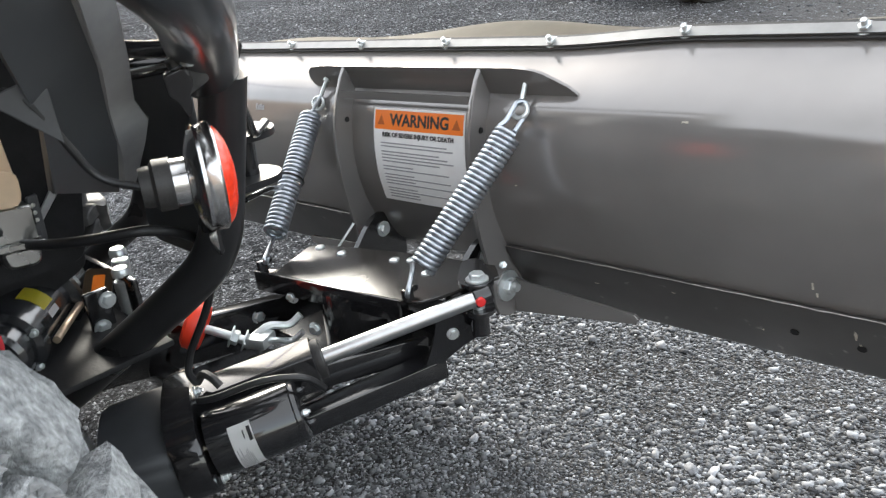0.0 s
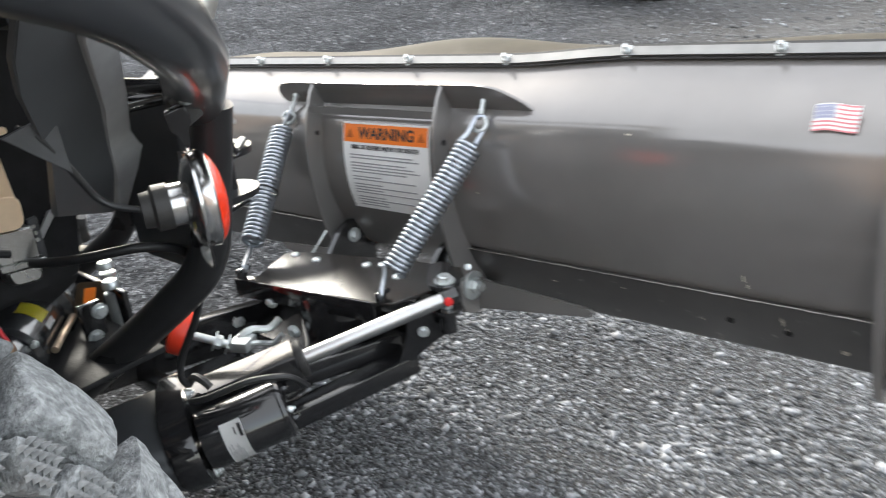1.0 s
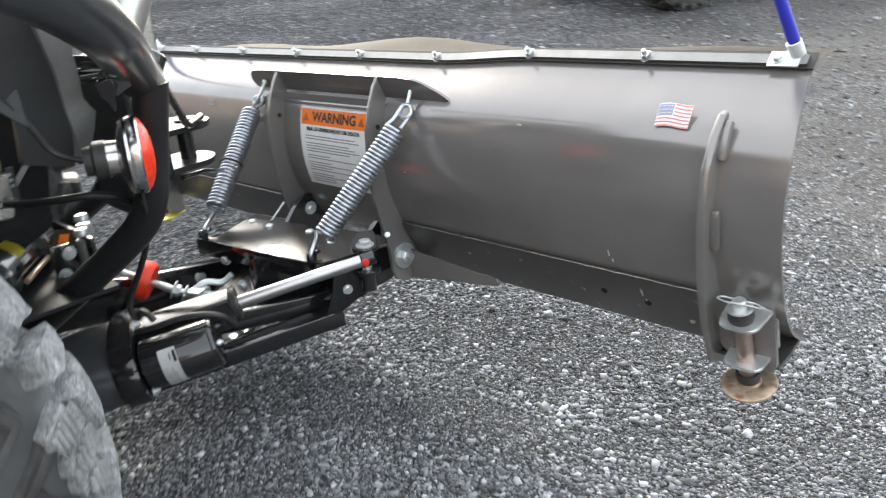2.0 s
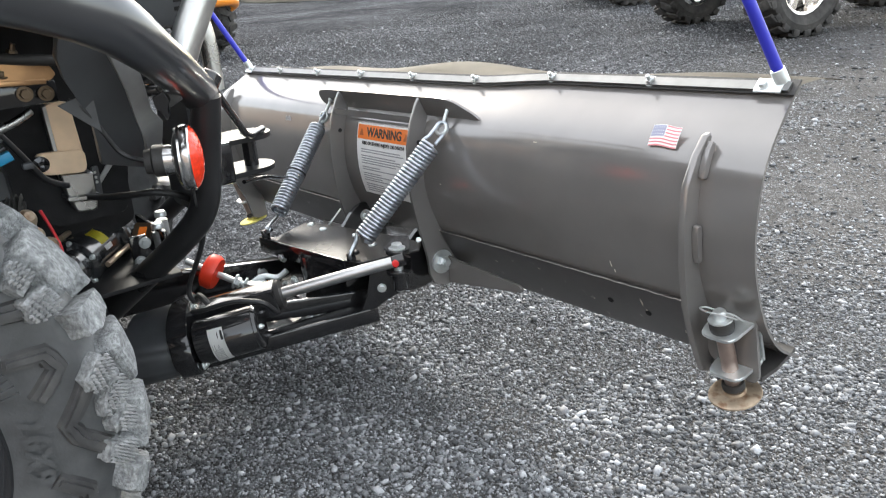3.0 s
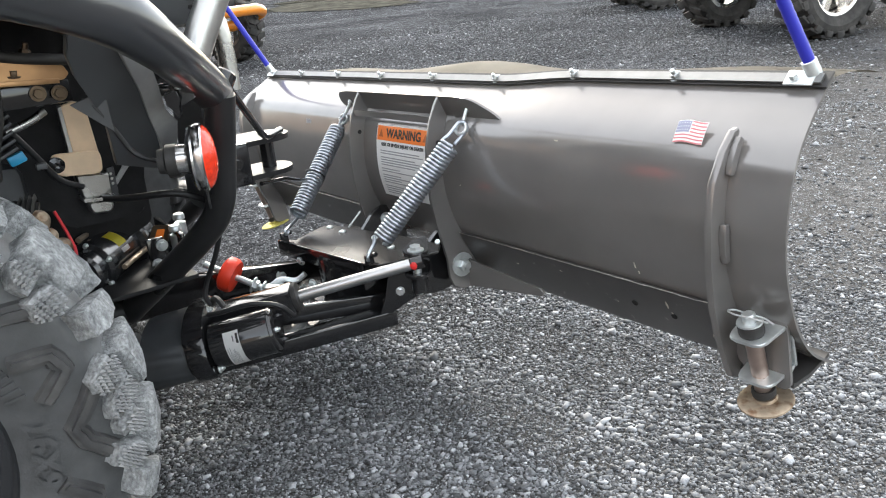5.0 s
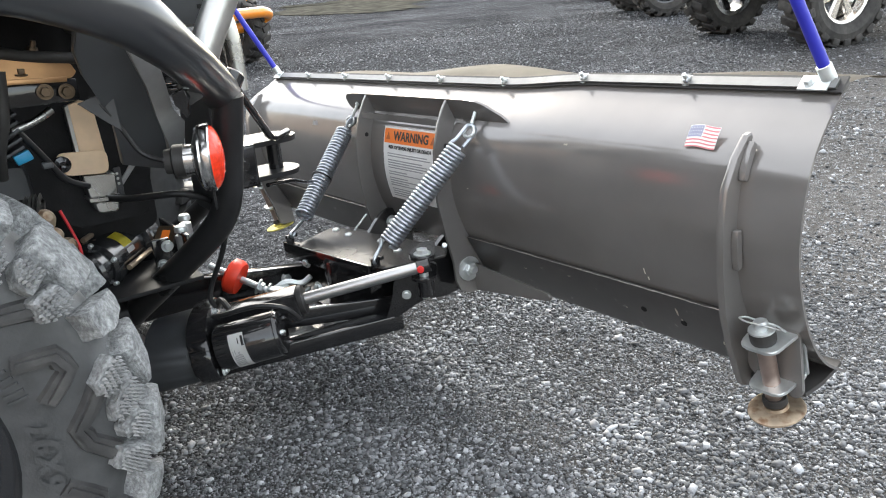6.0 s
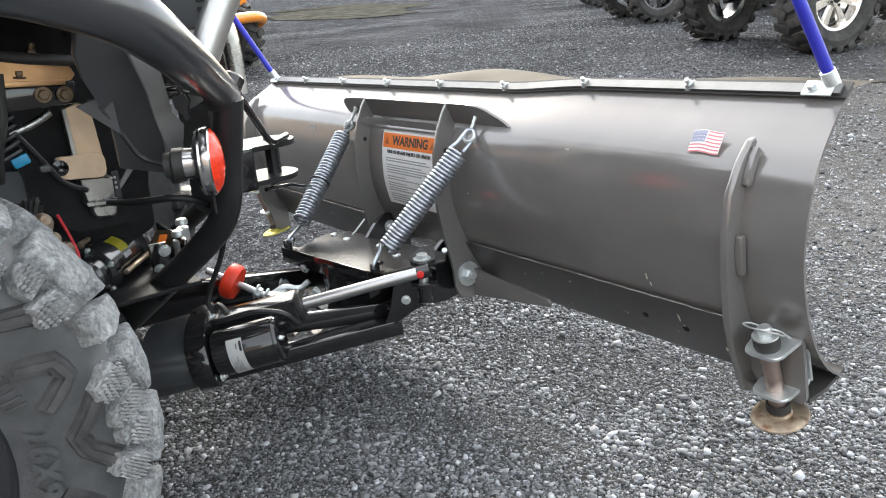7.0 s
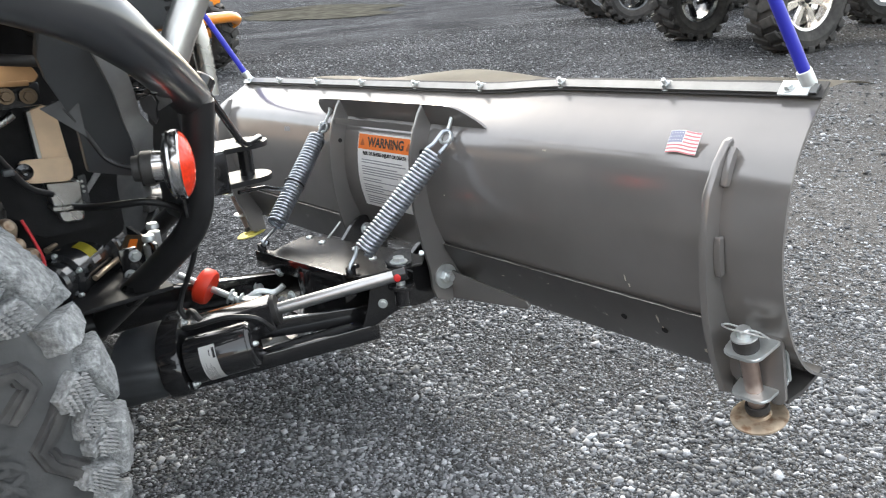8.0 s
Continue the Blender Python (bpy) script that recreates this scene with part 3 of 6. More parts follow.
        rib = part("rib", add_plate(new_bm(), front + back, 0.007, at_x(x), 0.001), GUNMETAL, plow, "", True)
        bm = add_bolt(new_bm(), (x + 0.004, -0.085, -0.364), (1, 0, 0), 0.0135, 0.010, True, 0.008)
        add_lathe(bm, [(0, 0), (0.0245, 0), (0.0245, 0.003), (0, 0.003)], (x + 0.0035, -0.085, -0.364), (1, 0, 0), 28)
        part("pivot_bolt", bm, ZINC, rib, "zinc pivot bolt with a wide washer", True)
        for y, z in ((-0.112, -0.115), (-0.094, -0.180)):
            bm = add_lathe(new_bm(), [(0, 0), (0.0045, 0), (0.0045, 0.001), (0, 0.001)], (x + 0.0036, y, z), (1, 0, 0), 12)
            part("bolt_hole", bm, DARK_HOLE, rib, "", True)
        # bottom gusset running out along the blade
        gus = [(0, -0.356), (0.03, -0.360), (0.208, -0.370), (0.214, -0.376), (0.210, -0.384), (0.0, -0.414)]
        m = Matrix.Translation((x + side * 0.004, -0.068, 0)) @ Matrix(((side, 0, 0, 0), (0, 0, 1, 0), (0, 1, 0, 0), (0, 0, 0, 1)))
        part("gusset", add_plate(new_bm(), gus, 0.006, m, 0.0008), GUNMETAL, plow, "", True)
    # plates between the ribs, behind the warning label
    bm = add_plate(new_bm(), round_outline([(-0.136, -0.066), (0.143, -0.066), (0.143, -0.078), (-0.136, -0.078)], 0.003, 2), 0.003,
                   Matrix.Translation((0, -0.118, 0)) @ Matrix(((1, 0, 0, 0), (0, 0, 1, 0), (0, 1, 0, 0), (0, 0, 0, 1))))
    part("cross_bar", bm, GUNMETAL, plow, "", True)
    # shelf on top of the ribs, from which the springs hang
    shelf = round_outline([(-0.250, 0.0), (-0.258, 0.020), (-0.240, 0.046), (-0.20, 0.051), (0.205, 0.051), (0.240, 0.045), (0.278, 0.018), (0.290, 0.0)], 0.015)
    part("spring_shelf", add_plate(new_bm(), shelf, 0.004, axes((0.004, -0.071, -0.073), (1, 0, 0), (0, -0.53, 0.85)), 0.001), GUNMETAL, plow, "", True)
    # curved ribs near both ends
    for side in (-1, 1):
        front = [(face_y(z) - 0.0005, z) for z in (-0.058, -0.09, -0.13, -0.17, -0.21, -0.25, -0.28, -0.31, -0.335)]
        low = 0.0 if side > 0 else -0.030
        back = [(-0.045, -0.378 + low), (-0.042, -0.402 + low), (-0.054, -0.412 + low), (-0.088, -0.396 + low), (-0.097, -0.372), (-0.116, -0.33), (-0.128, -0.28), (-0.135, -0.22), (-0.136, -0.16), (-0.131, -0.115), (-0.108, -0.078), (-0.088, -0.054), (-0.078, -0.052)]
        rib = part("end_rib", add_plate(new_bm(), front + back, 0.010, at_x(side * 0.750), 0.002), GUNMETAL, plow, "", True)
        for z0, z1 in ((-0.060, -0.106), (-0.168, -0.222)):
            pts = [Vector((face_y(z0 + (z1 - z0) * k / 5) - 0.012, z0 + (z1 - z0) * k / 5)) for k in range(6)]
            bm = add_sheet(new_bm(), pts, 0.010, side * 0.7555, side * 0.764, 1)
            bmesh.ops.bevel(bm, geom=list(bm.edges), offset=0.0015, segments=1, affect="EDGES")
            part("lug", bm, GUNMETAL, rib, "", True)
        # mounting plate of the skid shoe
        plate = round_outline([(0.755, -0.272), (0.824, -0.288), (0.834, -0.388), (0.824, -0.396), (0.755, -0.375)], 0.012)
        plate = [(side * x, z) for x, z in plate]
        bm = add_plate(new_bm(), plate, 0.006, Matrix.Translation((0, -0.074, 0)) @ Matrix(((1, 0, 0, 0), (0, 0, 1, 0), (0, 1, 0, 0), (0, 0, 0, 1))), 0.001)
        ob = part("shoe_plate", bm, GUNMETAL, plow, "", True)
        # bottom edge that closes the end under the curved sheet
        x0, x1 = sorted((side * 0.756, side * 0.834))
        edge = [Vector((-0.070, -0.392)), Vector((-0.030, -0.391)), Vector((0.010, -0.381)), Vector((0.018, -0.377))]
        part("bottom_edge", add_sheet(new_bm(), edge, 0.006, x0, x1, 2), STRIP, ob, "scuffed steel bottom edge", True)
        skid_shoe(plow, side)
        # marker socket
        m = Vector((side * 0.806, -0.0345, 0.0055))
        bm = add_box(new_bm(), m, (0.038, 0.022, 0.003), Matrix.Rotation(radians(43), 4, "X"), 0.0008)
        add_bolt(bm, m + Vector((-side * 0.008, 0.000, 0.0005)), (0, -0.68, 0.73), 0.0058, 0.005)
        base = Vector((side * 0.822, -0.020, -0.003))
        add_rod(bm, base, base + Vector((-0.21, -0.40, 0.89)) * 0.034, 0.0095, 18, 0.001)
        part("marker_socket", lipped(bm), ZINC, plow, "zinc socket for the marker stick", True)
    flag_decal(plow)
    warning_label(plow)
    # small print mark and scuffs
    for k in range(4):
        part("print_bar", add_patch(new_bm(), -0.414 + 0.007 * k, -0.409 + 0.007 * k, -0.103 - 0.002 * (k % 2), -0.114, 0.0006, 2, 2), GREY_INK, plow, "", True)
    rng = random.Random(12)
    for x, z, w, h in ((0.636, -0.326, 0.004, 0.016), (0.640, -0.342, 0.003, 0.008), (0.706, -0.362, 0.011, 0.008), (0.30, -0.335, 0.010, 0.0015), (0.42, -0.320, 0.006, 0.0015), (0.53, -0.352, 0.003, 0.003)):
        ring = [(w * rng.uniform(0.3, 0.6) * math.cos(a), h * rng.uniform(0.3, 0.6) * math.sin(a)) for a in [2 * math.pi * k / 11 for k in range(11)]]
        part("scuff", add_plate(new_bm(), ring, 0.0004, axes((x, face_strip(z) - 0.0006, z), (1, 0, 0), (0, -0.5, 1))), SCUFF, plow, "pale scuff mark", True)
    for x, z, w, h in ((0.592, -0.262, 0.002, 0.010), (0.596, -0.276, 0.002, 0.006), (0.44, -0.09, 0.008, 0.002), (0.20, -0.19, 0.004, 0.0012)):
        part("scuff", add_patch(new_bm(), x, x + w, z, z - h, 0.0004, 2, 3), SCUFF, plow, "pale scuff mark", True)
    return plow


def face_strip(z):
    return -0.0830 - (z + 0.305) * 0.506 - 0.0001


def skid_shoe(plow, side):
    """A threaded pin in a zinc bracket with rubber bushes and a round foot."""
    x = side * 0.794
    top, low = Vector((x, -0.112, -0.287)), Vector((x + 0.005, -0.078, -0.416))
    d = (low - top).normalized()
    if side < 0:
        low = low + Vector((0.014, 0, -0.020))
        d = (low - top).normalized()
    pin = part("shoe_pin", add_rod(new_bm(), top + d * 0.022, low + d * 0.002, 0.0112, 18, 0.001), COPPER, plow, "rust-tinted steel pin of the skid shoe", True)
    part("pin_end", add_rod(new_bm(), top - d * 0.006, top + d * 0.024, 0.0090, 18, 0.002), ZINC, pin, "", True)
    bm = new_bm()
    add_lathe(bm, [(0, 0), (0.0165, 0), (0.017, 0.002), (0, 0.003)], top + d * 0.006, d, 24)
    part("washer", bm, ZINC, pin, "", True)
    bm = new_bm()
    add_lathe(bm, [(0.006, 0), (0.0155, 0), (0.0165, 0.004), (0.0165, 0.013), (0.0155, 0.017), (0.006, 0.017)], top + d * 0.009, d, 24)
    part("bush", bm, RUBBER, pin, "black rubber bush", True)
    bm = new_bm()
    add_lathe(bm, [(0.006, 0), (0.015, 0), (0.016, 0.005), (0.0155, 0.010), (0.006, 0.010)], low - d * 0.018, d, 24)
    part("bush", bm, RUBBER, pin, "black rubber bush", True)
    # bracket: two lips and a web
    turn = axes((0, 0, 0), (1, 0, 0), Vector((0, 1, 0)) - d * d.y)
    bm = new_bm()
    lip = round_outline([(-0.024, -0.020), (0.024, -0.020), (0.030, 0.040), (-0.030, 0.040)], 0.012)
    for h in (0.028, 0.094):
        m = turn.copy()
        m.translation = top + d * h
        add_plate(bm, lip, 0.005, m, 0.001)
    m = turn.copy()
    m.translation = top + d * 0.061 + (turn.to_3x3() @ Vector((0, 0.039, 0)))
    add_box(bm, m.translation, (0.060, 0.005, 0.070), turn, 0.0015)
    part("bracket", bm, ZINC, plow, "zinc shoe bracket", True)
    bm = add_bolt(new_bm(), m.translation + (turn.to_3x3() @ Vector((0.012, -0.003, 0))), turn.to_3x3() @ Vector((0, -1, 0)), 0.006, 0.006, False)
    part("bracket_bolt", bm, ZINC, plow, "", True)
    bm = new_bm()
    add_lathe(bm, [(0, -0.001), (0.015, -0.001), (0.0165, 0.0030), (0.0325, 0.0044), (0.0362, 0.006), (0.0368, 0.008), (0.035, 0.010), (0, 0.010)], low - d * 0.004, d, 40)
    if side < 0:
        bmesh.ops.scale(bm, vec=(1.18, 1.18, 1.0), space=Matrix.Translation(-low), verts=list(bm.verts))
    part("shoe_foot", bm, YELLOW_ZINC if side > 0 else BRASS, plow, "round yellow-zinc foot with rust stains", True)
    # hairpin clip through the pin
    c = top - d * 0.001
    path = rounded([c + Vector((0.030, -0.006, 0.002)), c + Vector((0.010, -0.008, 0.003)), c + Vector((-0.014, -0.012, 0.003)), c + Vector((-0.028, -0.006, 0.003)), c + Vector((-0.024, 0.004, 0.002)), c + Vector((0.004, 0.003, 0.002)), c + Vector((0.018, 0.006, 0.001)), c + Vector((0.036, -0.002, 0.0))], 0.008)
    part("hairpin_clip", add_tube(new_bm(), path, 0.0012, 8), ZINC, pin, "", True)


def on_face(x, z, out=0.0012):
    return Vector((x, face_y(z) - out, z))


def add_patch(bm, x0, x1, z0, z1, out, nx=6, nz=8, wave=0.0, skew=0.0):
    """A thin piece that lies on the mouldboard's back."""
    def at(i, j, o):
        x = x0 + (x1 - x0) * i / nx
        z = z0 + (z1 - z0) * j / nz
        z += wave * math.sin((x - 0.66) * 110) + skew * (x - 0.69)
        return on_face(x, z, o)
    top = [[bm.verts.new(at(i, j, out)) for j in range(nz + 1)] for i in range(nx + 1)]
    low = [[bm.verts.new(at(i, j, 0.0002)) for j in range(nz + 1)] for i in range(nx + 1)]
    for i in range(nx):
        for j in range(nz):
            bm.faces.new((top[i][j], top[i + 1][j], top[i + 1][j + 1], top[i][j + 1]))
    for i in range(nx):
        for j in (0, nz):
            bm.faces.new((top[i][j], top[i + 1][j], low[i + 1][j], low[i][j]))
    for j in range(nz):
        for i in (0, nx):
            bm.faces.new((top[i][j], top[i][j + 1], low[i][j + 1], low[i][j]))
    return bm


def flag_decal(plow):
    """A small waving striped decal."""
    x0, x1, z0, z1 = 0.660, 0.706, -0.050, -0.076
    decal = part("flag_decal", add_patch(new_bm(), x0, x1, z0, z1, 0.0006, 14, 6, 0.0014, 0.03), WHITE_LABEL, plow, "small red, white and blue striped flag decal", True)
    h = (z1 - z0) / 13
    for k in range(0, 13, 2):
        a = x0 + 0.022 if k < 7 else x0
        part("stripe", add_patch(new_bm(), a + 0.0004, x1 - 0.0004, z0 + h * (k + 0.1), z0 + h * (k + 0.9), 0.0009, 14, 1, 0.0014, 0.03), FLAG_RED, decal, "", True)
    part("canton", add_patch(new_bm(), x0 + 0.0006, x0 + 0.021, z0 - 0.0006, z0 + h * 6.9, 0.0009, 6, 3, 0.0014, 0.03), FLAG_BLUE, decal, "", True)
    bm = new_bm()
    for i in range(5):
        for j in range(4):
            x, z = x0 + 0.003 + i * 0.0038, z0 - 0.003 - j * 0.004
            z += 0.0014 * math.sin((x - 0.66) * 110) + 0.03 * (x - 0.69)
            add_lathe(bm, [(0, 0), (0.0008, 0), (0.0008, 0.0003), (0, 0.0003)], on_face(x, z, 0.0010), (0, -1, 0.3), 6)
    part("star_dots", bm, WHITE_LABEL, decal, "", True)


def warning_label(plow):
    x0, x1, z0, z1 = -0.082, 0.112, -0.096, -0.248
    bm = add_patch(new_bm(), x0, x1, z0, z1, 0.0012, 4, 12)
    label = part("warning_label", bm, WHITE_LABEL, plow, "white warning label with an orange heading", True)
    part("heading", add_patch(new_bm(), x0 + 0.003, x1 - 0.003, z0 - 0.003, z0 - 0.032, 0.0016, 2, 4), ORANGE_LABEL, label, "", True)

    def face_frame(x, z):
        t = on_face(x, z - 0.006) - on_face(x, z + 0.006)
        return axes(on_face(x, z, 0.0020), (1, 0, 0), -t)
    mid = (x0 + x1) / 2
    part("heading_text", text_mesh("WARNING", 0.0185, face_frame(mid + 0.004, z0 - 0.0175), 0.0002, 0.0007), INK, label, "", True)
    for x in (x0 + 0.018, x1 - 0.016):
        bm = add_plate(new_bm(), [(-0.008, -0.007), (0.008, -0.007), (0, 0.008)], 0.0004, face_frame(x, z0 - 0.018))
        part("warning_sign", bm, SIGN, label, "", True)
    part("subheading", text_mesh("RISK OF SEVERE INJURY OR DEATH", 0.0070, face_frame(mid, z0 - 0.040), 0.0002, 0.0003), INK, label, "", True)
    rng = random.Random(4)
    z = z0 - 0.052
    while z > z1 + 0.008:
        full = rng.choice((0.92, 0.85, 0.4, 0.75))
        bm = add_patch(new_bm(), x0 + 0.016, x0 + 0.016 + (x1 - x0 - 0.026) * full, z, z - 0.0022, 0.0016, 3, 1)
        part("print_line", bm, GREY_INK, label, "", True)
        z -= rng.choice((0.0052, 0.0052, 0.0085))


plow_blade()


def marker_stick(side):
    d = Vector((-0.23, -0.405, 0.885)).normalized()
    base = BLADE @ lip(Vector((side * 0.822, -0.020, -0.003))) + d * 0.008
    n = 0.62
    m = Matrix.Translation(base)
    stick = thing("marker_stick", m, "blue plastic plow marker stick leaning back in its socket", "marker", "plow markers")
    bm = new_bm()
    add_lathe(bm, [(0, 0), (0.0075, 0), (0.0075, n), (0.006, n + 0.004), (0, n + 0.004)], base, d, 18)
    part("stick", bm, BLUE, stick)


for s in (-1, 1):
    marker_stick(s)


# ---- springs ----
def coil_spring(eye, ring, top, low, hook):
    """A long extension spring from an eyebolt on the shelf to the hook plate."""
    eye, ring, top, low, hook = (Vector(p) for p in (eye, ring, top, low, hook))
    spring = thing("coil_spring", Matrix.Translation(hook), "galvanised steel coil spring between blade and push frame", "spring", "plow springs")
    part("coil", add_helix(new_bm(), top, low, 0.0165, 0.0034, 30), SPRING, spring, angle=60)
    d = (low - top).normalized()
    side = d.orthogonal().normalized()
    bm = new_bm()
    path = [top + side * 0.016, top - d * 0.012 + side * 0.012, ring - d * 0.008 + side * 0.010, ring - d * 0.014, ring - d * 0.006 - side * 0.010, top - d * 0.006 - side * 0.006]
    add_tube(bm, rounded(path, 0.01), 0.0034, 8)
    part("top_hook", bm, SPRING, spring)
    bm = new_bm()
    path = [low + side * 0.016, low + d * 0.012 + side * 0.008, hook + Vector((0.004, -0.004, 0.004)), hook + Vector((-0.004, 0.002, -0.008)), hook + Vector((-0.006, 0.010, 0.0))]
    add_tube(bm, rounded(path, 0.008), 0.0034, 8)
    part("bottom_hook", bm, SPRING, spring)
    bolt = new_bm()
    e = (eye - ring).normalized()
    add_rod(bolt, ring + e * 0.010, eye + e * 0.004, 0.0035, 12, 0.0005)
    add_tube(bolt, ring_path(ring, e.cross((1, 0.3, 0)), 0.0105), 0.0032, 8, True)
    add_lathe(bolt, [(0, -0.010), (0.0058, -0.010), (0.0058, -0.004), (0, -0.004)], eye, e, 6)
    part("eyebolt", bolt, ZINC, spring, "zinc eyebolt with a nut")
    return spring


coil_spring((0.596, -0.080, 0.545), (0.588, -0.103, 0.502), (0.578, -0.116, 0.480), (0.652, -0.277, 0.336), (0.688, -0.325, 0.316))
coil_spring((1.013, -0.076, 0.571), (1.019, -0.104, 0.527), (1.020, -0.132, 0.503), (0.965, -0.262, 0.346), (0.968, -0.296, 0.322))
# black cable tie round the far spring
tie = new_bm()
add_tube(tie, ring_path((0.619, -0.206, 0.400), (0.074, -0.161, -0.144), 0.0215, 24), 0.0018, 6, True)
add_rod(tie, (0.639, -0.213, 0.403), (0.673, -0.227, 0.407), 0.0012, 6)
single("cable_tie", tie, WIRE, "black cable tie round the far coil spring", "cable tie")


# ---- push frame ----
def push_frame():
    frame_ob = thing("push_frame", Matrix.Translation((0.82, -0.45, 0.19)), "black powder-coated steel push frame of the plow", "plow frame")
    tilt = Matrix.Rotation(radians(-2.29), 4, "Y")
    m = Matrix.Translation((0.85, -0.26, 0.306)) @ tilt @ Matrix.Rotation(radians(5), 4, "X")
    plate = [(0.674, -0.334), (0.956, -0.300), (0.984, -0.288), (1.000, -0.262), (1.038, -0.190), (1.012, -0.166), (0.895, -0.180), (0.690, -0.220), (0.678, -0.234), (0.700, -0.312), (0.674, -0.318)]
    top = part("hook_plate", add_plate(new_bm(), [(x - 0.85, y + 0.26) for x, y in plate], 0.005, m, 0.001), HOOK, frame_ob, "glossy black plate with bolts, bent down along one edge")
    bm = add_box(new_bm(), (0.815, -0.3195, 0.290), (0.286, 0.005, 0.032), tilt @ Matrix.Rotation(math.atan2(0.034, 0.282), 4, "Z"), 0.001)
    part("lip", bm, BLACK, top)
    for x, y in ((0.679, -0.326), (0.962, -0.291)):
        z = 0.306 + 0.04 * (x - 0.85)
        bm = add_box(new_bm(), (x, y, z + 0.006), (0.010, 0.016, 0.018), tilt, 0.002)
        add_box(bm, (x, y + 0.012, z + 0.012), (0.009, 0.010, 0.008), tilt, 0.002)
        part("spring_tab", bm, BLACK, top)
    for x, y in ((0.703, -0.231), (0.757, -0.231), (0.858, -0.214), (0.884, -0.204), (0.935, -0.226)):
        bm = new_bm()
        add_lathe(bm, [(0, 0), (0.0080, 0), (0.0074, 0.0025), (0.0040, 0.0042), (0, 0.0046)], (x, y, 0.3085 + 0.04 * (x - 0.85) + 0.087 * (y + 0.26)), (0, -0.087, 1), 16)
        part("round_head_bolt", bm, ZINC, top)
    part("hook_pin", add_rod(new_bm(), (0.685, -0.185, 0.281), (0.696, -0.15, 0.319), 0.0022, 8), ZINC, top)
    # pivot sleeve under the plate, with flanges
    bm = new_bm()
    add_lathe(bm, [(0, -0.006), (0.062, -0.006), (0.064, 0.0), (0.064, 0.085), (0.060, 0.092), (0, 0.092)], (0.835, -0.262, 0.205), (0, 0, 1), 40)
    part("pivot_sleeve", bm, BLACK, frame_ob)
    bm = add_plate(new_bm(), round_outline([(0.68, -0.34), (0.92, -0.34), (0.95, -0.22), (0.92, -0.16), (0.70, -0.16), (0.66, -0.24)], 0.04), 0.008, Matrix.Translation((0, 0, 0.205)), 0.001)
    part("base_plate", bm, BLACK, frame_ob)
    # side plate by the actuator's end, with clevis ears above
    m = axes((1.000, -0.270, 0.262), (0.55, 0.83, 0.10), (0, 0, 1))
    bm = add_plate(new_bm(), round_outline([(-0.034, -0.046), (-0.018, -0.048), (0.025, -0.026), (0.062, -0.014), (0.066, 0.014), (0.03, 0.030), (-0.004, 0.030), (-0.016, -0.010)], 0.008), 0.008, m, 0.001)
    part("side_plate", bm, BLACK, frame_ob)
    for s, z in ((0.012, -0.004),):
        bm = add_bolt(new_bm(), m @ Vector((s, z, 0.004)), m.to_3x3() @ Vector((0, 0, 1)), 0.0058, 0.005)
        part("bolt", bm, ZINC, frame_ob)
    for z in (0.336, 0.296):
        ear = round_outline([(0.985, -0.205), (1.022, -0.258), (1.044, -0.266), (1.063, -0.253), (1.064, -0.230), (1.044, -0.216), (1.000, -0.185)], 0.013)
        part("ear", add_plate(new_bm(), ear, 0.007, Matrix.Translation((0, 0, z)), 0.001), BLACK, frame_ob)
    bm = add_bolt(new_bm(), (1.044, -0.243, 0.340), (0, 0, 1), 0.0105, 0.008)
    add_rod(bm, (1.044, -0.243, 0.258), (1.044, -0.243, 0.340), 0.008, 16, 0.001)
    part("clevis_bolt", bm, ZINC, frame_ob, "zinc clevis bolt")
    part("bolt", add_bolt(new_bm(), (1.052, -0.200, 0.346), (0.75, -0.5, 0.4), 0.0052, 0.006, False, 0.006), ZINC, frame_ob)
    bm = new_bm()
    add_lathe(bm, [(0.006, 0), (0.0125, 0), (0.0125, 0.028), (0.006, 0.028)], (1.044, -0.243, 0.262), (0, 0, 1), 20)
    part("spacer", bm, BLACK, frame_ob)
    # yoke ears at the two ribs
    for x, bolt in ((0.697, 1), (0.925, 1)):
        ear = round_outline([(-0.185, -0.03), (-0.125, -0.045), (-0.06, -0.035), (-0.035, 0.0), (-0.060, 0.075), (-0.095, 0.092), (-0.125, 0.075), (-0.185, 0.010)], 0.022)
        part("yoke_ear", add_plate(new_bm(), ear, 0.010, Matrix.Translation((x, 0, 0.232)) @ YZ, 0.0015), BLACK, frame_ob)
        bm = add_bolt(new_bm(), (x + 0.005, -0.092, 0.290), (1, 0, 0), 0.0095, 0.007)
        part("bolt", bm, ZINC, frame_ob)
    bm = add_box(new_bm(), (0.800, -0.172, 0.215), (0.27, 0.05, 0.012), tilt, 0.002)
    part("yoke_bar", bm, BLACK, frame_ob)

    # two arms that run back under the vehicle
    def arm(a, b, w, h, name):
        a, b = Vector(a), Vector(b)
        turn = axes((0, 0, 0), b - a, Vector((0, 0, 1)).cross(b - a)).to_3x3().to_4x4()
        part(name, add_box(new_bm(), (a + b) / 2, ((b - a).length, w, h), turn, 0.003), BLACK, frame_ob)
    arm((0.985, -0.262, 0.205), (0.855, -0.62, 0.178), 0.036, 0.030, "arm")
    arm((0.960, -0.262, 0.224), (0.820, -0.62, 0.240), 0.010, 0.035, "arm_web")
    arm((0.855, -0.62, 0.178), (0.83, -0.95, 0.200), 0.036, 0.030, "arm")
    arm((0.680, -0.215, 0.192), (0.600, -0.60, 0.228), 0.012, 0.075, "arm")
    arm((0.600, -0.60, 0.228), (0.60, -0.95, 0.228), 0.012, 0.075, "arm")
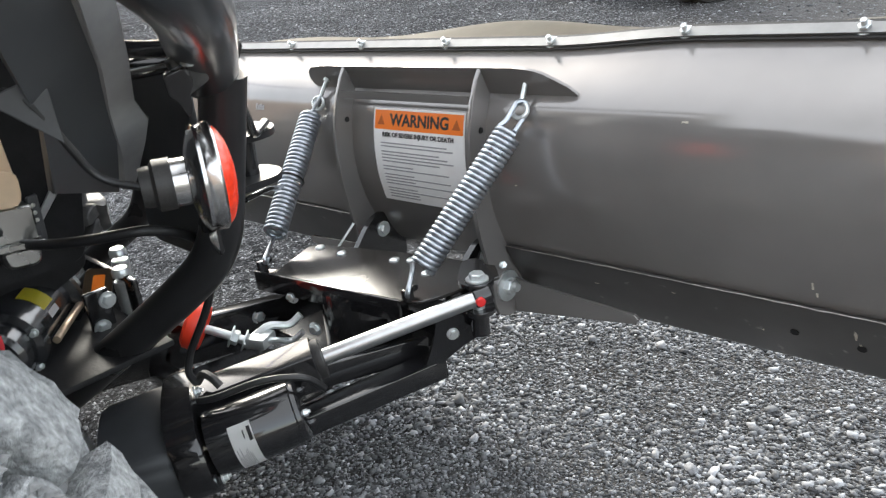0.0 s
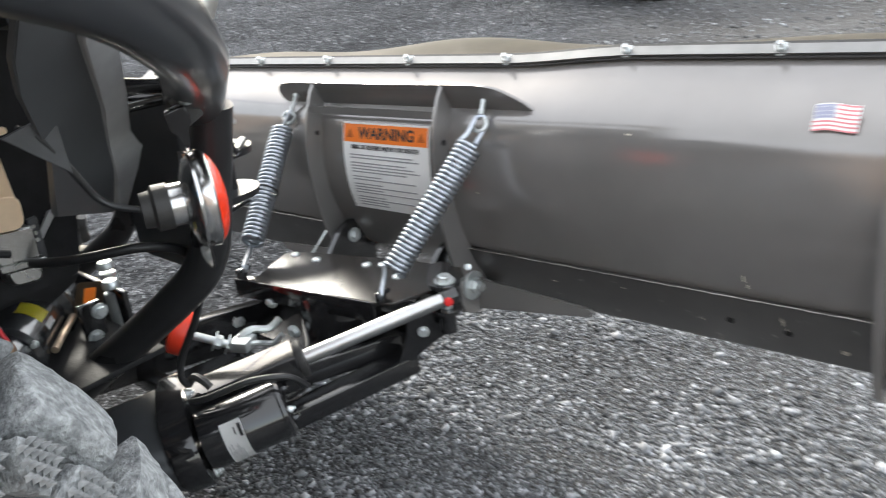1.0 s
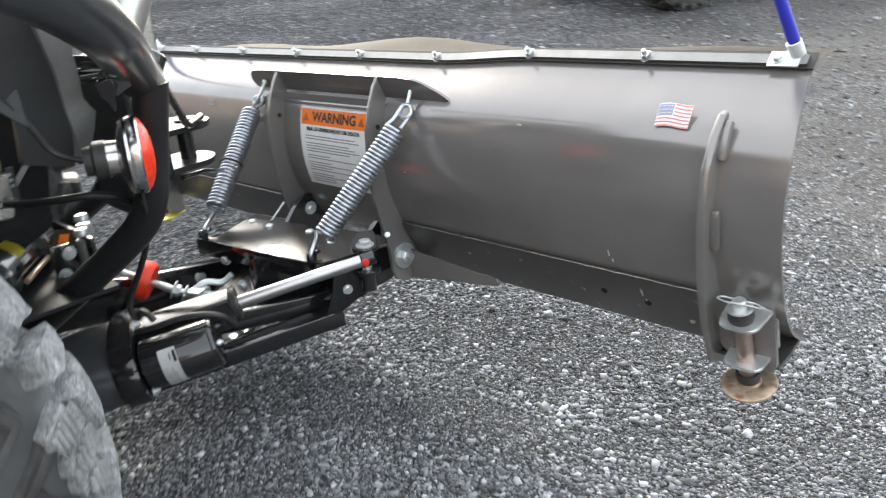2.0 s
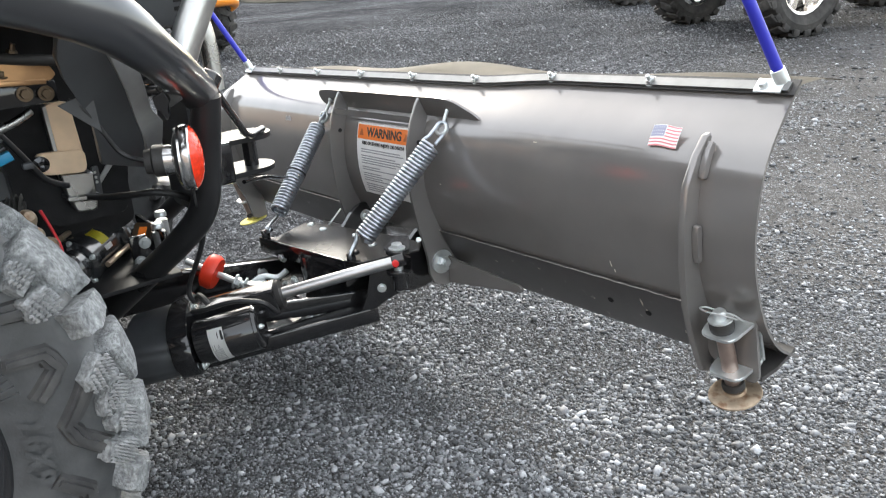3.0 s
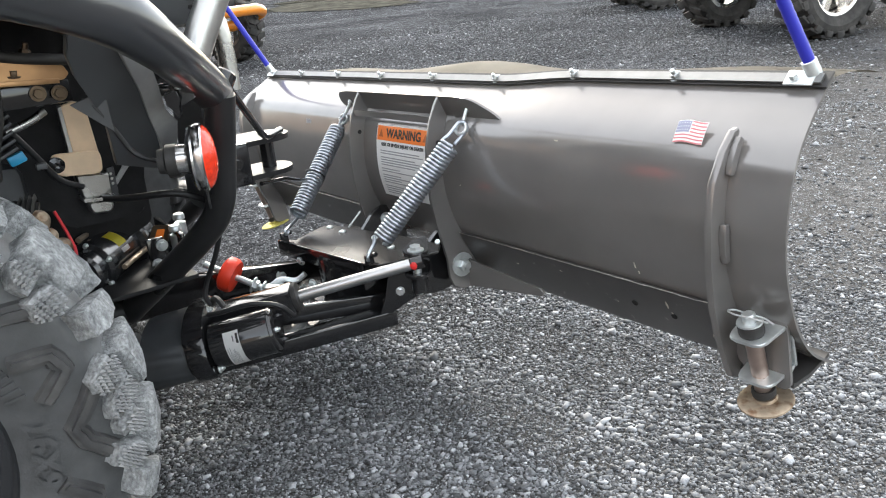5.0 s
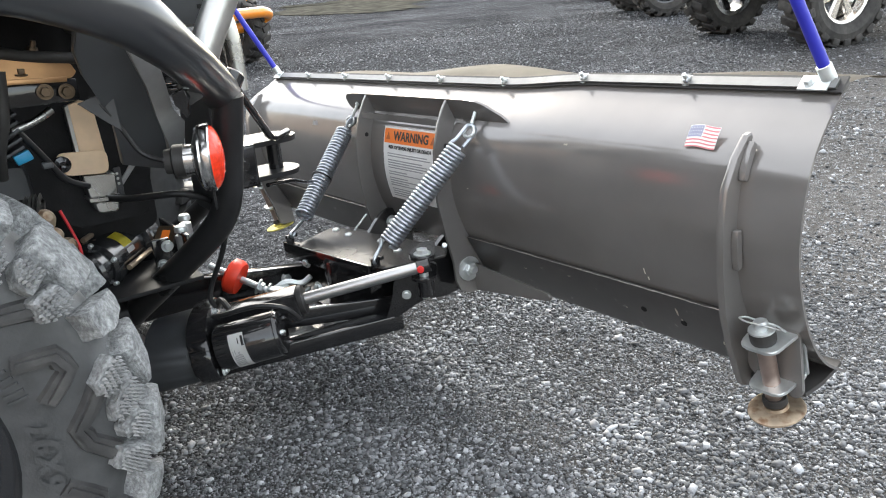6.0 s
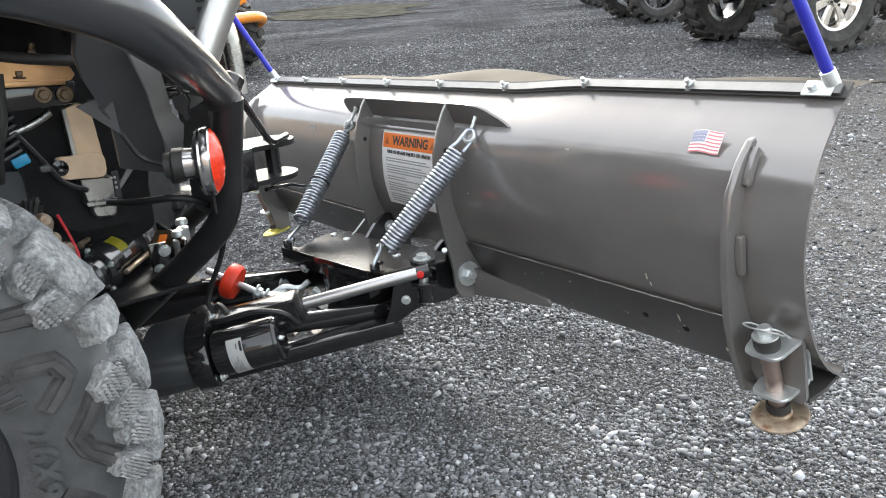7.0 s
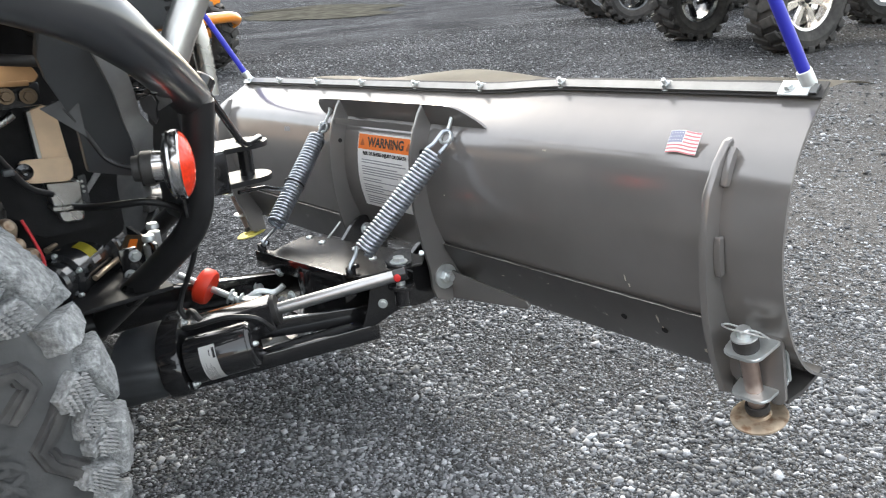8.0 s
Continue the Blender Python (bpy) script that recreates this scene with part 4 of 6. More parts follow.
    arm((0.668, -0.30, 0.238), (0.605, -0.60, 0.268), 0.022, 0.005, "arm_flange")
    # cross plate with slots
    cross = round_outline([(0.66, -0.47), (0.87, -0.47), (0.87, -0.36), (0.68, -0.36)], 0.012)
    part("cross_plate", add_plate(new_bm(), cross, 0.006, Matrix.Translation((0, 0, 0.182)), 0.001), BLACK, frame_ob)
    for x in (0.72, 0.765, 0.81):
        slot = round_outline([(x - 0.014, -0.45), (x + 0.014, -0.45), (x + 0.014, -0.38), (x - 0.014, -0.38)], 0.014)
        part("slot", add_plate(new_bm(), slot, 0.001, Matrix.Translation((0, 0, 0.1858))), DARK_HOLE, frame_ob)
    arm((0.60, -0.50, 0.185), (0.90, -0.50, 0.185), 0.028, 0.028, "cross_bar")
    for y in (-0.235, -0.337):
        part("bolt", add_bolt(new_bm(), (0.666 - 0.1 * (-y - 0.26), y, 0.217), (1, -0.12, 0), 0.0085, 0.006), ZINC, frame_ob)
    for (x, y, z) in ((0.745, -0.325, 0.270), (0.800, -0.332, 0.235)):
        part("bolt", add_bolt(new_bm(), (x, y, z), (0.2, -1, 0), 0.0075, 0.006), ZINC, frame_ob)


push_frame()


# red bump stop on its bolt, with a linch clip
def bump_stop():
    c, d = Vector((0.684, -0.456, 0.262)), Vector((0.66, 0.62, -0.42)).normalized()
    stop = thing("bump_stop", Matrix.Translation(c), "round red rubber bump stop on a zinc bolt", "bump stop")
    bm = new_bm()
    add_lathe(bm, [(0, -0.013), (0.029, -0.013), (0.035, -0.008), (0.036, 0.006), (0.032, 0.014), (0.010, 0.015), (0, 0.015)], c, d, 32)
    part("rubber", bm, RED_RUBBER, stop)
    bm = add_rod(new_bm(), c - d * 0.055, c + d * 0.085, 0.0065, 14, 0.001)
    add_bolt(bm, c + d * 0.052, d, 0.011, 0.010)
    add_bolt(bm, c + d * 0.072, d, 0.011, 0.010)
    part("bolt", bm, ZINC, stop)
    p = c + d * 0.080
    path = rounded([p, p + Vector((0.01, 0.03, 0.018)), p + Vector((0.022, 0.058, 0.006)), p + Vector((0.03, 0.075, 0.02))], 0.012)
    bm = add_tube(new_bm(), path, 0.0060, 8)
    path = rounded([p + Vector((0.01, 0, -0.004)), p + Vector((0.03, 0.02, 0.004)), p + Vector((0.035, 0.05, -0.012)), p + Vector((0.05, 0.06, 0.004))], 0.012)
    add_tube(bm, path, 0.0045, 8)
    add_box(bm, p + Vector((0.012, 0.012, 0.002)), (0.032, 0.036, 0.018), Matrix.Rotation(0.4, 4, "Z"), 0.004)
    part("clip", bm, ZINC, stop, "zinc spring clip")


bump_stop()


# ---- linear actuator that angles the blade ----
def linear_actuator():
    d = Vector((0.527, 0.830, 0.185)).normalized()
    s = Vector((0, 0, 1)).cross(d).normalized() * -1
    u = s.cross(d) if s.cross(d).z > 0 else d.cross(s)
    end = Vector((1.053, -0.260, 0.322))
    act = thing("linear_actuator", Matrix.Translation(end), "black electric linear actuator with a polished rod", "actuator")

    def at(along, side=0.0, up=0.0):
        return end + d * along + s * side + u * up
    turn = axes((0, 0, 0), d, u)
    part("rod", add_rod(new_bm(), at(-0.225), at(0.004), 0.0105, 24, 0.001), ROD, act, "drawn steel rod")
    bm = add_rod(new_bm(), at(-0.002), at(0.022), 0.0125, 20, 0.002)
    part("rod_eye", bm, BLACK, act)
    bm = new_bm()
    add_lathe(bm, [(0, 0), (0.0065, 0), (0.0060, 0.005), (0, 0.007)], at(0.004, 0.010), s, 14)
    part("grease_cap", bm, RED, act, "red cap")
    # cover over the screw tube: a rounded channel
    cover = round_outline([(-0.026, -0.028), (0.026, -0.028), (0.026, 0.022), (-0.026, 0.022)], 0.004, 3)
    m = axes(at(-0.305), s, u)
    part("cover", add_plate(new_bm(), cover, 0.185, m, 0.002), BLACK, act, "black bent-steel cover")
    bm = new_bm()
    add_lathe(bm, [(0.011, 0), (0.024, 0), (0.026, 0.004), (0.026, 0.010), (0.011, 0.012)], at(-0.214), d, 28)
    part("seal", bm, RUBBER, act)
    # motor beside it, gear case behind
    mc = lambda along: at(along, 0.052, -0.026)
    bm = new_bm()
    add_lathe(bm, [(0, 0.110), (0.030, 0.110), (0.036, 0.107), (0.0395, 0.100), (0.0395, 0.0), (0, 0.0)], mc(-0.353), d, 44)
    motor = part("motor", bm, BLACK, act, "glossy black motor")
    bm = new_bm()
    add_lathe(bm, [(0.0396, 0), (0.0406, 0.0015), (0.0396, 0.003)], mc(-0.252), d, 44)
    part("band", bm, BLACK, motor)
    # label on the motor
    for name, mat, r, a0, a1, h0, h1 in (("label", WHITE_LABEL, 0.0399, -58, 48, 0.026, 0.052), ("print_bar", INK, 0.0402, 16, 40, 0.0465, 0.0505), ("print_bar", INK, 0.0402, 22, 36, 0.041, 0.0425)):
        bm = new_bm()
        rows = []
        for k in range(13):
            a = radians(a0 + (a1 - a0) * k / 12)
            o = (s * math.cos(a) + u * math.sin(a)) * r
            rows.append((bm.verts.new(mc(-0.353 + h0) + o), bm.verts.new(mc(-0.353 + h1) + o)))
        for a, b in zip(rows, rows[1:]):
            bm.faces.new((a[0], a[1], b[1], b[0]))
        bmesh.ops.solidify(bm, geom=list(bm.faces), thickness=0.0003)
        part(name, bm, mat, motor, "white maker's label" if mat is WHITE_LABEL else "")
    bm = new_bm()
    for k in range(9):
        bar = mc(-0.353 + 0.0285 + 0.0018 * k)
        for a0, a1 in ((-46, random.Random(k).uniform(-10, 10)),):
            rows = []
            for j in range(5):
                a = radians(a0 + (a1 - a0) * j / 4)
                o = (s * math.cos(a) + u * math.sin(a)) * 0.0402
                rows.append((bm.verts.new(bar + o), bm.verts.new(bar + o + d * 0.0008)))
            for a, b in zip(rows, rows[1:]):
                bm.faces.new((a[0], a[1], b[1], b[0]))
    part("print_lines", bm, GREY_INK, motor)
    # end bracket with screws
    for a in (20, 140, 260):
        o = (s * math.cos(radians(a)) + u * math.sin(radians(a))) * 0.024
        part("end_screw", add_bolt(new_bm(), mc(-0.243) + o, d, 0.0042, 0.005, False, 0.003), ZINC if a == 20 else BLACK, motor)
    gear = round_outline([(-0.052, -0.032), (-0.030, -0.052), (0.064, -0.072), (0.092, -0.052), (0.092, -0.004), (0.066, 0.022), (0.026, 0.034), (-0.034, 0.034), (-0.052, 0.014)], 0.016, 4)
    m = axes(at(-0.375), s, u) @ Matrix.Diagonal((1.10, 1.10, 1, 1))
    case = part("gear_case", add_plate(new_bm(), gear, 0.034, m, 0.004), BLACK, act, "black gear case")
    tail = round_outline([(-0.040, -0.026), (-0.022, -0.044), (0.060, -0.064), (0.084, -0.046), (0.084, -0.006), (0.060, 0.016), (0.022, 0.028), (-0.030, 0.028)], 0.018, 4)
    m = axes(at(-0.430), s, u) @ Matrix.Diagonal((1.12, 1.12, 1, 1))
    part("gear_cover", add_plate(new_bm(), tail, 0.076, m, 0.006), PLASTIC, case, "matt black housing")
    for a, b in ((0.082, -0.060), (0.020, 0.030), (-0.044, -0.030)):
        part("case_screw", add_bolt(new_bm(), at(-0.355, a * 0.95, b * 0.95), d, 0.005, 0.005, True, 0.003), ZINC, case)
    bm = add_rod(new_bm(), at(-0.53, 0, 0.0), at(-0.495, 0, 0), 0.018, 18, 0.003)
    add_bolt(bm, at(-0.515, 0.018, 0.004), s, 0.009, 0.008)
    part("rear_eye", bm, ZINC, act)
    # motor lead: out of the case, over the motor
    path = rounded([at(-0.350, 0.04, 0.028), at(-0.33, 0.052, 0.030), at(-0.27, 0.058, 0.034), at(-0.225, 0.060, 0.018), at(-0.212, 0.05, -0.012)], 0.03)
    part("lead", add_tube(new_bm(), path, 0.0042, 10), WIRE, act)
    # cable up to the bumper
    path = rounded([at(-0.350, 0.010, 0.034), at(-0.354, 0.012, 0.050), (0.872, -0.560, 0.330), (0.905, -0.540, 0.395), (0.925, -0.532, 0.45)], 0.03)
    part("cable", add_tube(new_bm(), path, 0.0045, 10), WIRE, act)
    bm = new_bm()
    add_tube(bm, rounded([at(-0.350, 0.005, 0.032), at(-0.338, 0.012, 0.046), at(-0.328, 0.025, 0.040), at(-0.323, 0.03, 0.030)], 0.01), 0.005, 8)
    part("cable_gland", bm, RUBBER, act)


linear_actuator()


# ---- tyres ----
TYRE_LINE = [(0.0, 0.312), (0.05, 0.311), (0.083, 0.304), (0.103, 0.288), (0.113, 0.265), (0.115, 0.240), (0.111, 0.208), (0.100, 0.180)]


def tyre_section():
    """Half the tyre's section from the crown out: place, normal and length along it."""
    pts = [Vector(p) for p in TYRE_LINE]
    line = [pts[0]]
    for k in range(len(pts) - 1):
        a, b, c, d = pts[k - 1] if k else Vector((-pts[1].x, pts[1].y)), pts[k], pts[k + 1], pts[min(k + 2, len(pts) - 1)]
        for j in range(1, 7):
            q = j / 6
            line.append(0.5 * ((2 * b) + (c - a) * q + (2 * a - 5 * b + 4 * c - d) * q * q + (3 * b - a - 3 * c + d) * q**3))
    out, run = [], 0.0
    for k, p in enumerate(line):
        a, b = line[max(k - 1, 0)], line[min(k + 1, len(line) - 1)]
        t = (b - a).normalized()
        if k:
            run += (p - line[k - 1]).length
        out.append((run, p, Vector((-t.y, t.x))))
    return out


SECTION = tyre_section()


def on_tyre(m, angle, h):
    """Place at m metres along the section from the crown (minus: inner side), turned by an angle, h above the carcass."""
    side, m = (1 if m >= 0 else -1), abs(m)
    for (r0, p0, n0), (r1, p1, n1) in zip(SECTION, SECTION[1:]):
        if r1 >= m:
            break
    q = min(max((m - r0) / (r1 - r0), 0), 1.5)
    p, n = p0.lerp(p1, q), n0.lerp(n1, q).normalized()
    p = p + n * h
    return Vector((side * p.x, p.y * math.cos(angle), p.y * math.sin(angle)))


def add_block(bm, outline, h0, h1, inset, steps=3):
    """A rubber block: an outline of (m, angle), from the carcass up to h1, its top drawn in."""
    n = len(outline)
    cm, ca = sum(p[0] for p in outline) / n, sum(p[1] for p in outline) / n
    rings = []
    for h, k in ((h0, 1.05), (h1 * 0.60, 1.0 - inset * 0.2), (h1 * 0.86, 1.0 - inset * 0.7), (h1 * 0.98, 1.0 - inset * 1.7)):
        rings.append([bm.verts.new(on_tyre(cm + (m - cm) * k, ca + (a - ca) * k, h)) for m, a in outline])
    for a, b in zip(rings, rings[1:]):
        for k in range(n):
            j = (k + 1) % n
            bm.faces.new((a[k], a[j], b[j], b[k]))
    top = bm.verts.new(on_tyre(cm, ca, h1 * 1.03))
    for k in range(n):
        bm.faces.new((rings[-1][k], rings[-1][(k + 1) % n], top))
    return bm


def dense(points, step=0.012, angle_step=0.04):
    out = []
    for k, a in enumerate(points):
        b = points[(k + 1) % len(points)]
        n = max(1, int(max(abs(b[0] - a[0]) / step, abs(b[1] - a[1]) / angle_step)))
        out += [(a[0] + (b[0] - a[0]) * j / n, a[1] + (b[1] - a[1]) * j / n) for j in range(n)]
    return out


def add_ridge(bm, path, width, h):
    """A raised line on the sidewall along (m, angle) points."""
    pts = dense([*path], 0.01, 0.03)
    pts = pts[: pts.index(path[-1]) + 1]
    rows = []
    for k, (m, a) in enumerate(pts):
        m0, a0 = pts[max(k - 1, 0)]
        m1, a1 = pts[min(k + 1, len(pts) - 1)]
        t = Vector((m1 - m0, (a1 - a0) * 0.26)).normalized()
        q = Vector((-t.y, t.x))
        row = []
        for w, hh in ((-0.5, -0.001), (-0.36, h), (0.36, h), (0.5, -0.001)):
            row.append(bm.verts.new(on_tyre(m + q.x * width * w, a + q.y * width * w / 0.26, hh)))
        rows.append(row)
    for a, b in zip(rows, rows[1:]):
        for j in range(3):
            bm.faces.new((a[j], a[j + 1], b[j + 1], b[j]))
    for row in (rows[0], rows[-1]):
        bm.faces.new(row)


def carcass(segments=96):
    bm = new_bm()
    line = [(-p.x, p.y) for _, p, _ in SECTION[::-1]] + [(p.x, p.y) for _, p, _ in SECTION[1:]]
    rings = [[bm.verts.new((x, r * math.cos(2 * math.pi * k / segments), r * math.sin(2 * math.pi * k / segments))) for x, r in line] for k in range(segments)]
    for k in range(segments):
        a, b = rings[k], rings[(k + 1) % segments]
        for j in range(len(line) - 1):
            bm.faces.new((a[j], a[j + 1], b[j + 1], b[j]))
    return bm


LUG_COUNT = 9
PITCH = 2 * math.pi / LUG_COUNT
# outlines of one repeat: (metres from the crown, angle), outer half
CROWN_BLOCKS = [[(0.012, 0.43), (0.022, 0.545), (0.060, 0.595), (0.096, 0.590), (0.099, 0.50), (0.100, 0.385), (0.070, 0.365), (0.035, 0.385)],
                [(0.014, 0.01), (0.010, 0.10), (0.050, 0.145), (0.088, 0.140), (0.100, 0.110), (0.095, 0.0), (0.088, -0.060), (0.050, -0.050)],
                [(0.060, 0.215), (0.056, 0.290), (0.092, 0.330), (0.111, 0.335), (0.115, 0.235), (0.100, 0.205)]]
PADS = [[(0.100, 0.505), (0.101, 0.600), (0.112, 0.605), (0.124, 0.560), (0.121, 0.505)],
        [(0.103, 0.375), (0.103, 0.470), (0.130, 0.485), (0.137, 0.405), (0.119, 0.362)],
        [(0.104, 0.060), (0.106, 0.140), (0.118, 0.135), (0.133, 0.085), (0.135, 0.025), (0.126, 0.020)],
        [(0.097, -0.035), (0.101, 0.040), (0.112, 0.028), (0.128, -0.040), (0.130, -0.100), (0.114, -0.080)]]


def lug_mesh():
    """Chunky crown and shoulder blocks on both halves, the inner half set on by half a repeat."""
    bm = new_bm()
    rng = random.Random(9)
    for k in range(LUG_COUNT):
        for side in (1, -1):
            a = PITCH * k + (0.0 if side > 0 else 0.31)
            for blocks, h, inset in ((CROWN_BLOCKS, 0.0290, 0.08), (PADS, 0.0200, 0.13)):
                for out in blocks:
                    j, jm = rng.uniform(-0.008, 0.008), rng.uniform(-0.002, 0.002)
                    ring = [(side * (m + jm + rng.uniform(-0.0012, 0.0012)), side * x + a + j + rng.uniform(-0.006, 0.006)) for m, x in out]
                    add_block(bm, dense(ring, 0.02, 0.05), -0.003, h + rng.uniform(-0.002, 0.002), inset)
    bmesh.ops.subdivide_edges(bm, edges=[e for e in bm.edges if e.calc_length() > 0.012], cuts=1, use_grid_fill=True)
    for v in bm.verts:
        v.co += Vector([rng.gauss(0, 0.0007) for _ in range(3)]) + Vector((0, v.co.y, v.co.z)).normalized() * 0.0010 * math.sin(310 * v.co.x + 190 * v.co.y) * math.cos(230 * v.co.z)
    return finish(bm, TREAD, "lugs", 38)


def inside(m, a, ring):
    hit = False
    for (m0, a0), (m1, a1) in zip(ring, ring[1:] + ring[:1]):
        if (a0 > a) != (a1 > a) and m < m0 + (m1 - m0) * (a - a0) / (a1 - a0):
            hit = not hit
    return hit


def knurl_mesh():
    """Small raised studs on the outer shoulder pads."""
    bm = new_bm()
    for k in range(LUG_COUNT):
        for ring in PADS:
            cm, ca = sum(p[0] for p in ring) / len(ring), sum(p[1] for p in ring) / len(ring)
            small = [(cm + (m - cm) * 0.86, ca + (a - ca) * 0.86) for m, a in ring]
            m = 0.096
            while m < 0.137:
                a = min(p[1] for p in ring)
                while a < max(p[1] for p in ring):
                    if inside(m, a, small):
                        w, q = a + PITCH * k, 0.0023
                        p = [on_tyre(m - q, w, 0.0215), on_tyre(m, w - 0.0072, 0.0215), on_tyre(m + q, w, 0.0215), on_tyre(m, w + 0.0072, 0.0215)]
                        v = [bm.verts.new(x) for x in p]
                        t = bm.verts.new(on_tyre(m, w, 0.0290))
                        for j in range(4):
                            bm.faces.new((v[j], v[(j + 1) % 4], t))
                    a += 0.0152
                m += 0.0044
    return finish(bm, STUD, "knurl", 10)


def chevron_mesh(path):
    """A stepped arrow band on the sidewall."""
    bm = new_bm()
    for w, h, cut in ((0.0240, 0.0060, 0.0), (0.0095, 0.0105, 0.004)):
        (m0, a0), *middle, (m1, a1) = path
        add_ridge(bm, [(m0 + (cut if m0 < 0.15 else -cut), a0), *middle, (m1 + (cut if m1 < 0.15 else -cut), a1)], w, h)
    return finish(bm, CHEVRON, "chevron", 30)


def letter_mesh(ch):
    """One raised letter on the sidewall at angle 0."""
    bm = text_mesh(ch, 0.026, Matrix(), 0.0)
    for v in bm.verts:
        x, y = v.co.x, v.co.y
        v.co = on_tyre(0.194 - y, -x / 0.215, 0.0042)
    bmesh.ops.solidify(bm, geom=list(bm.faces), thickness=0.0045)
    return finish(bm, TYRE_SIDE, "letter", 30)


def size_bar_mesh():
    """A plain raised bar beside the size mark."""
    bm = new_bm()
    add_ridge(bm, [(0.186, 0.0), (0.196, 0.0), (0.206, 0.0)], 0.005, 0.003)
    return finish(bm, TYRE_SIDE, "raised_bar", 30)


def rim_bm():
    bm = new_bm()
    add_lathe(bm, [(0.0, 0.045), (0.055, 0.045), (0.062, 0.030), (0.120, 0.020), (0.155, 0.055), (0.166, 0.092), (0.179, 0.104), (0.183, 0.100), (0.179, 0.090), (0.168, 0.080), (0.160, -0.090), (0.180, -0.102), (0.0, -0.06)], (0, 0, 0), (1, 0, 0), 48)
    return bm


CARCASS = finish(carcass(), TYRE_SIDE, "carcass", 60)
LUGS, KNURL = lug_mesh(), knurl_mesh()
# darker tread copy for far and rear wheels: shade put into the colour
SHADED_LUGS = LUGS.copy()
SHADED_LUGS.materials[0] = CHEVRON
LETTERS, BAR = [letter_mesh(ch) for ch in "26X9"], size_bar_mesh()
CHEVRONS = [chevron_mesh(((0.180, 0.335), (0.146, 0.268), (0.143, 0.185), (0.176, 0.095))), chevron_mesh(((0.126, 0.060), (0.160, -0.085), (0.153, -0.165), (0.114, -0.290)))]


def hang(name, me, parent, m, label=""):
    """A mesh shared between places, under a thing or part, at the pose m in the world."""
    ob = new(name, me)
    ob.parent = parent
    ob.matrix_basis = PLACES[parent].inverted() @ m
    PLACES[ob] = m
    return tagged(ob, label) if label else ob


# ---- the utility vehicle ----
PANEL = [(1.12, -0.725, 0.792), (1.112, -0.682, 0.799), (1.078, -0.652, 0.774), (1.06, -0.652, 0.739), (0.996, -0.625, 0.677), (0.955, -0.613, 0.634),
         (0.907, -0.599, 0.581), (0.862, -0.587, 0.534), (0.9, -0.664, 0.562), (0.978, -0.682, 0.642), (1.052, -0.721, 0.707), (1.085, -0.732, 0.737)]
PANEL_EDGE = [(1.086, -0.672, 0.779), (1.068, -0.67, 0.742), (1.002, -0.636, 0.679), (0.959, -0.62, 0.636), (0.907, -0.596, 0.583), (0.865, -0.585, 0.538),
         (0.85, -0.566, 0.534), (0.907, -0.57, 0.592), (0.932, -0.572, 0.618), (0.957, -0.596, 0.642), (0.998, -0.61, 0.685), (1.054, -0.636, 0.746),
         (1.068, -0.634, 0.784)]


def add_slab(bm, points, thick, lift=0.0):
    """A flat panel leaning in space: its outline, with thickness."""
    pts = [Vector(p) for p in points]
    n = sum(((a - pts[0]).cross(b - pts[0]) for a, b in zip(pts[1:], pts[2:])), Vector()).normalized()
    if n.x < 0:
        n = -n
    low = [bm.verts.new(p + n * (lift - thick)) for p in pts]
    high = [bm.verts.new(p + n * lift) for p in pts]
    faces = [bm.faces.new(low), bm.faces.new(high)]
    for k in range(len(pts)):
        j = (k + 1) % len(pts)
        bm.faces.new((low[k], low[j], high[j], high[k]))
    bmesh.ops.bevel(bm, geom=list(faces[1].edges), offset=0.0015, segments=2, affect="EDGES")
    return bm


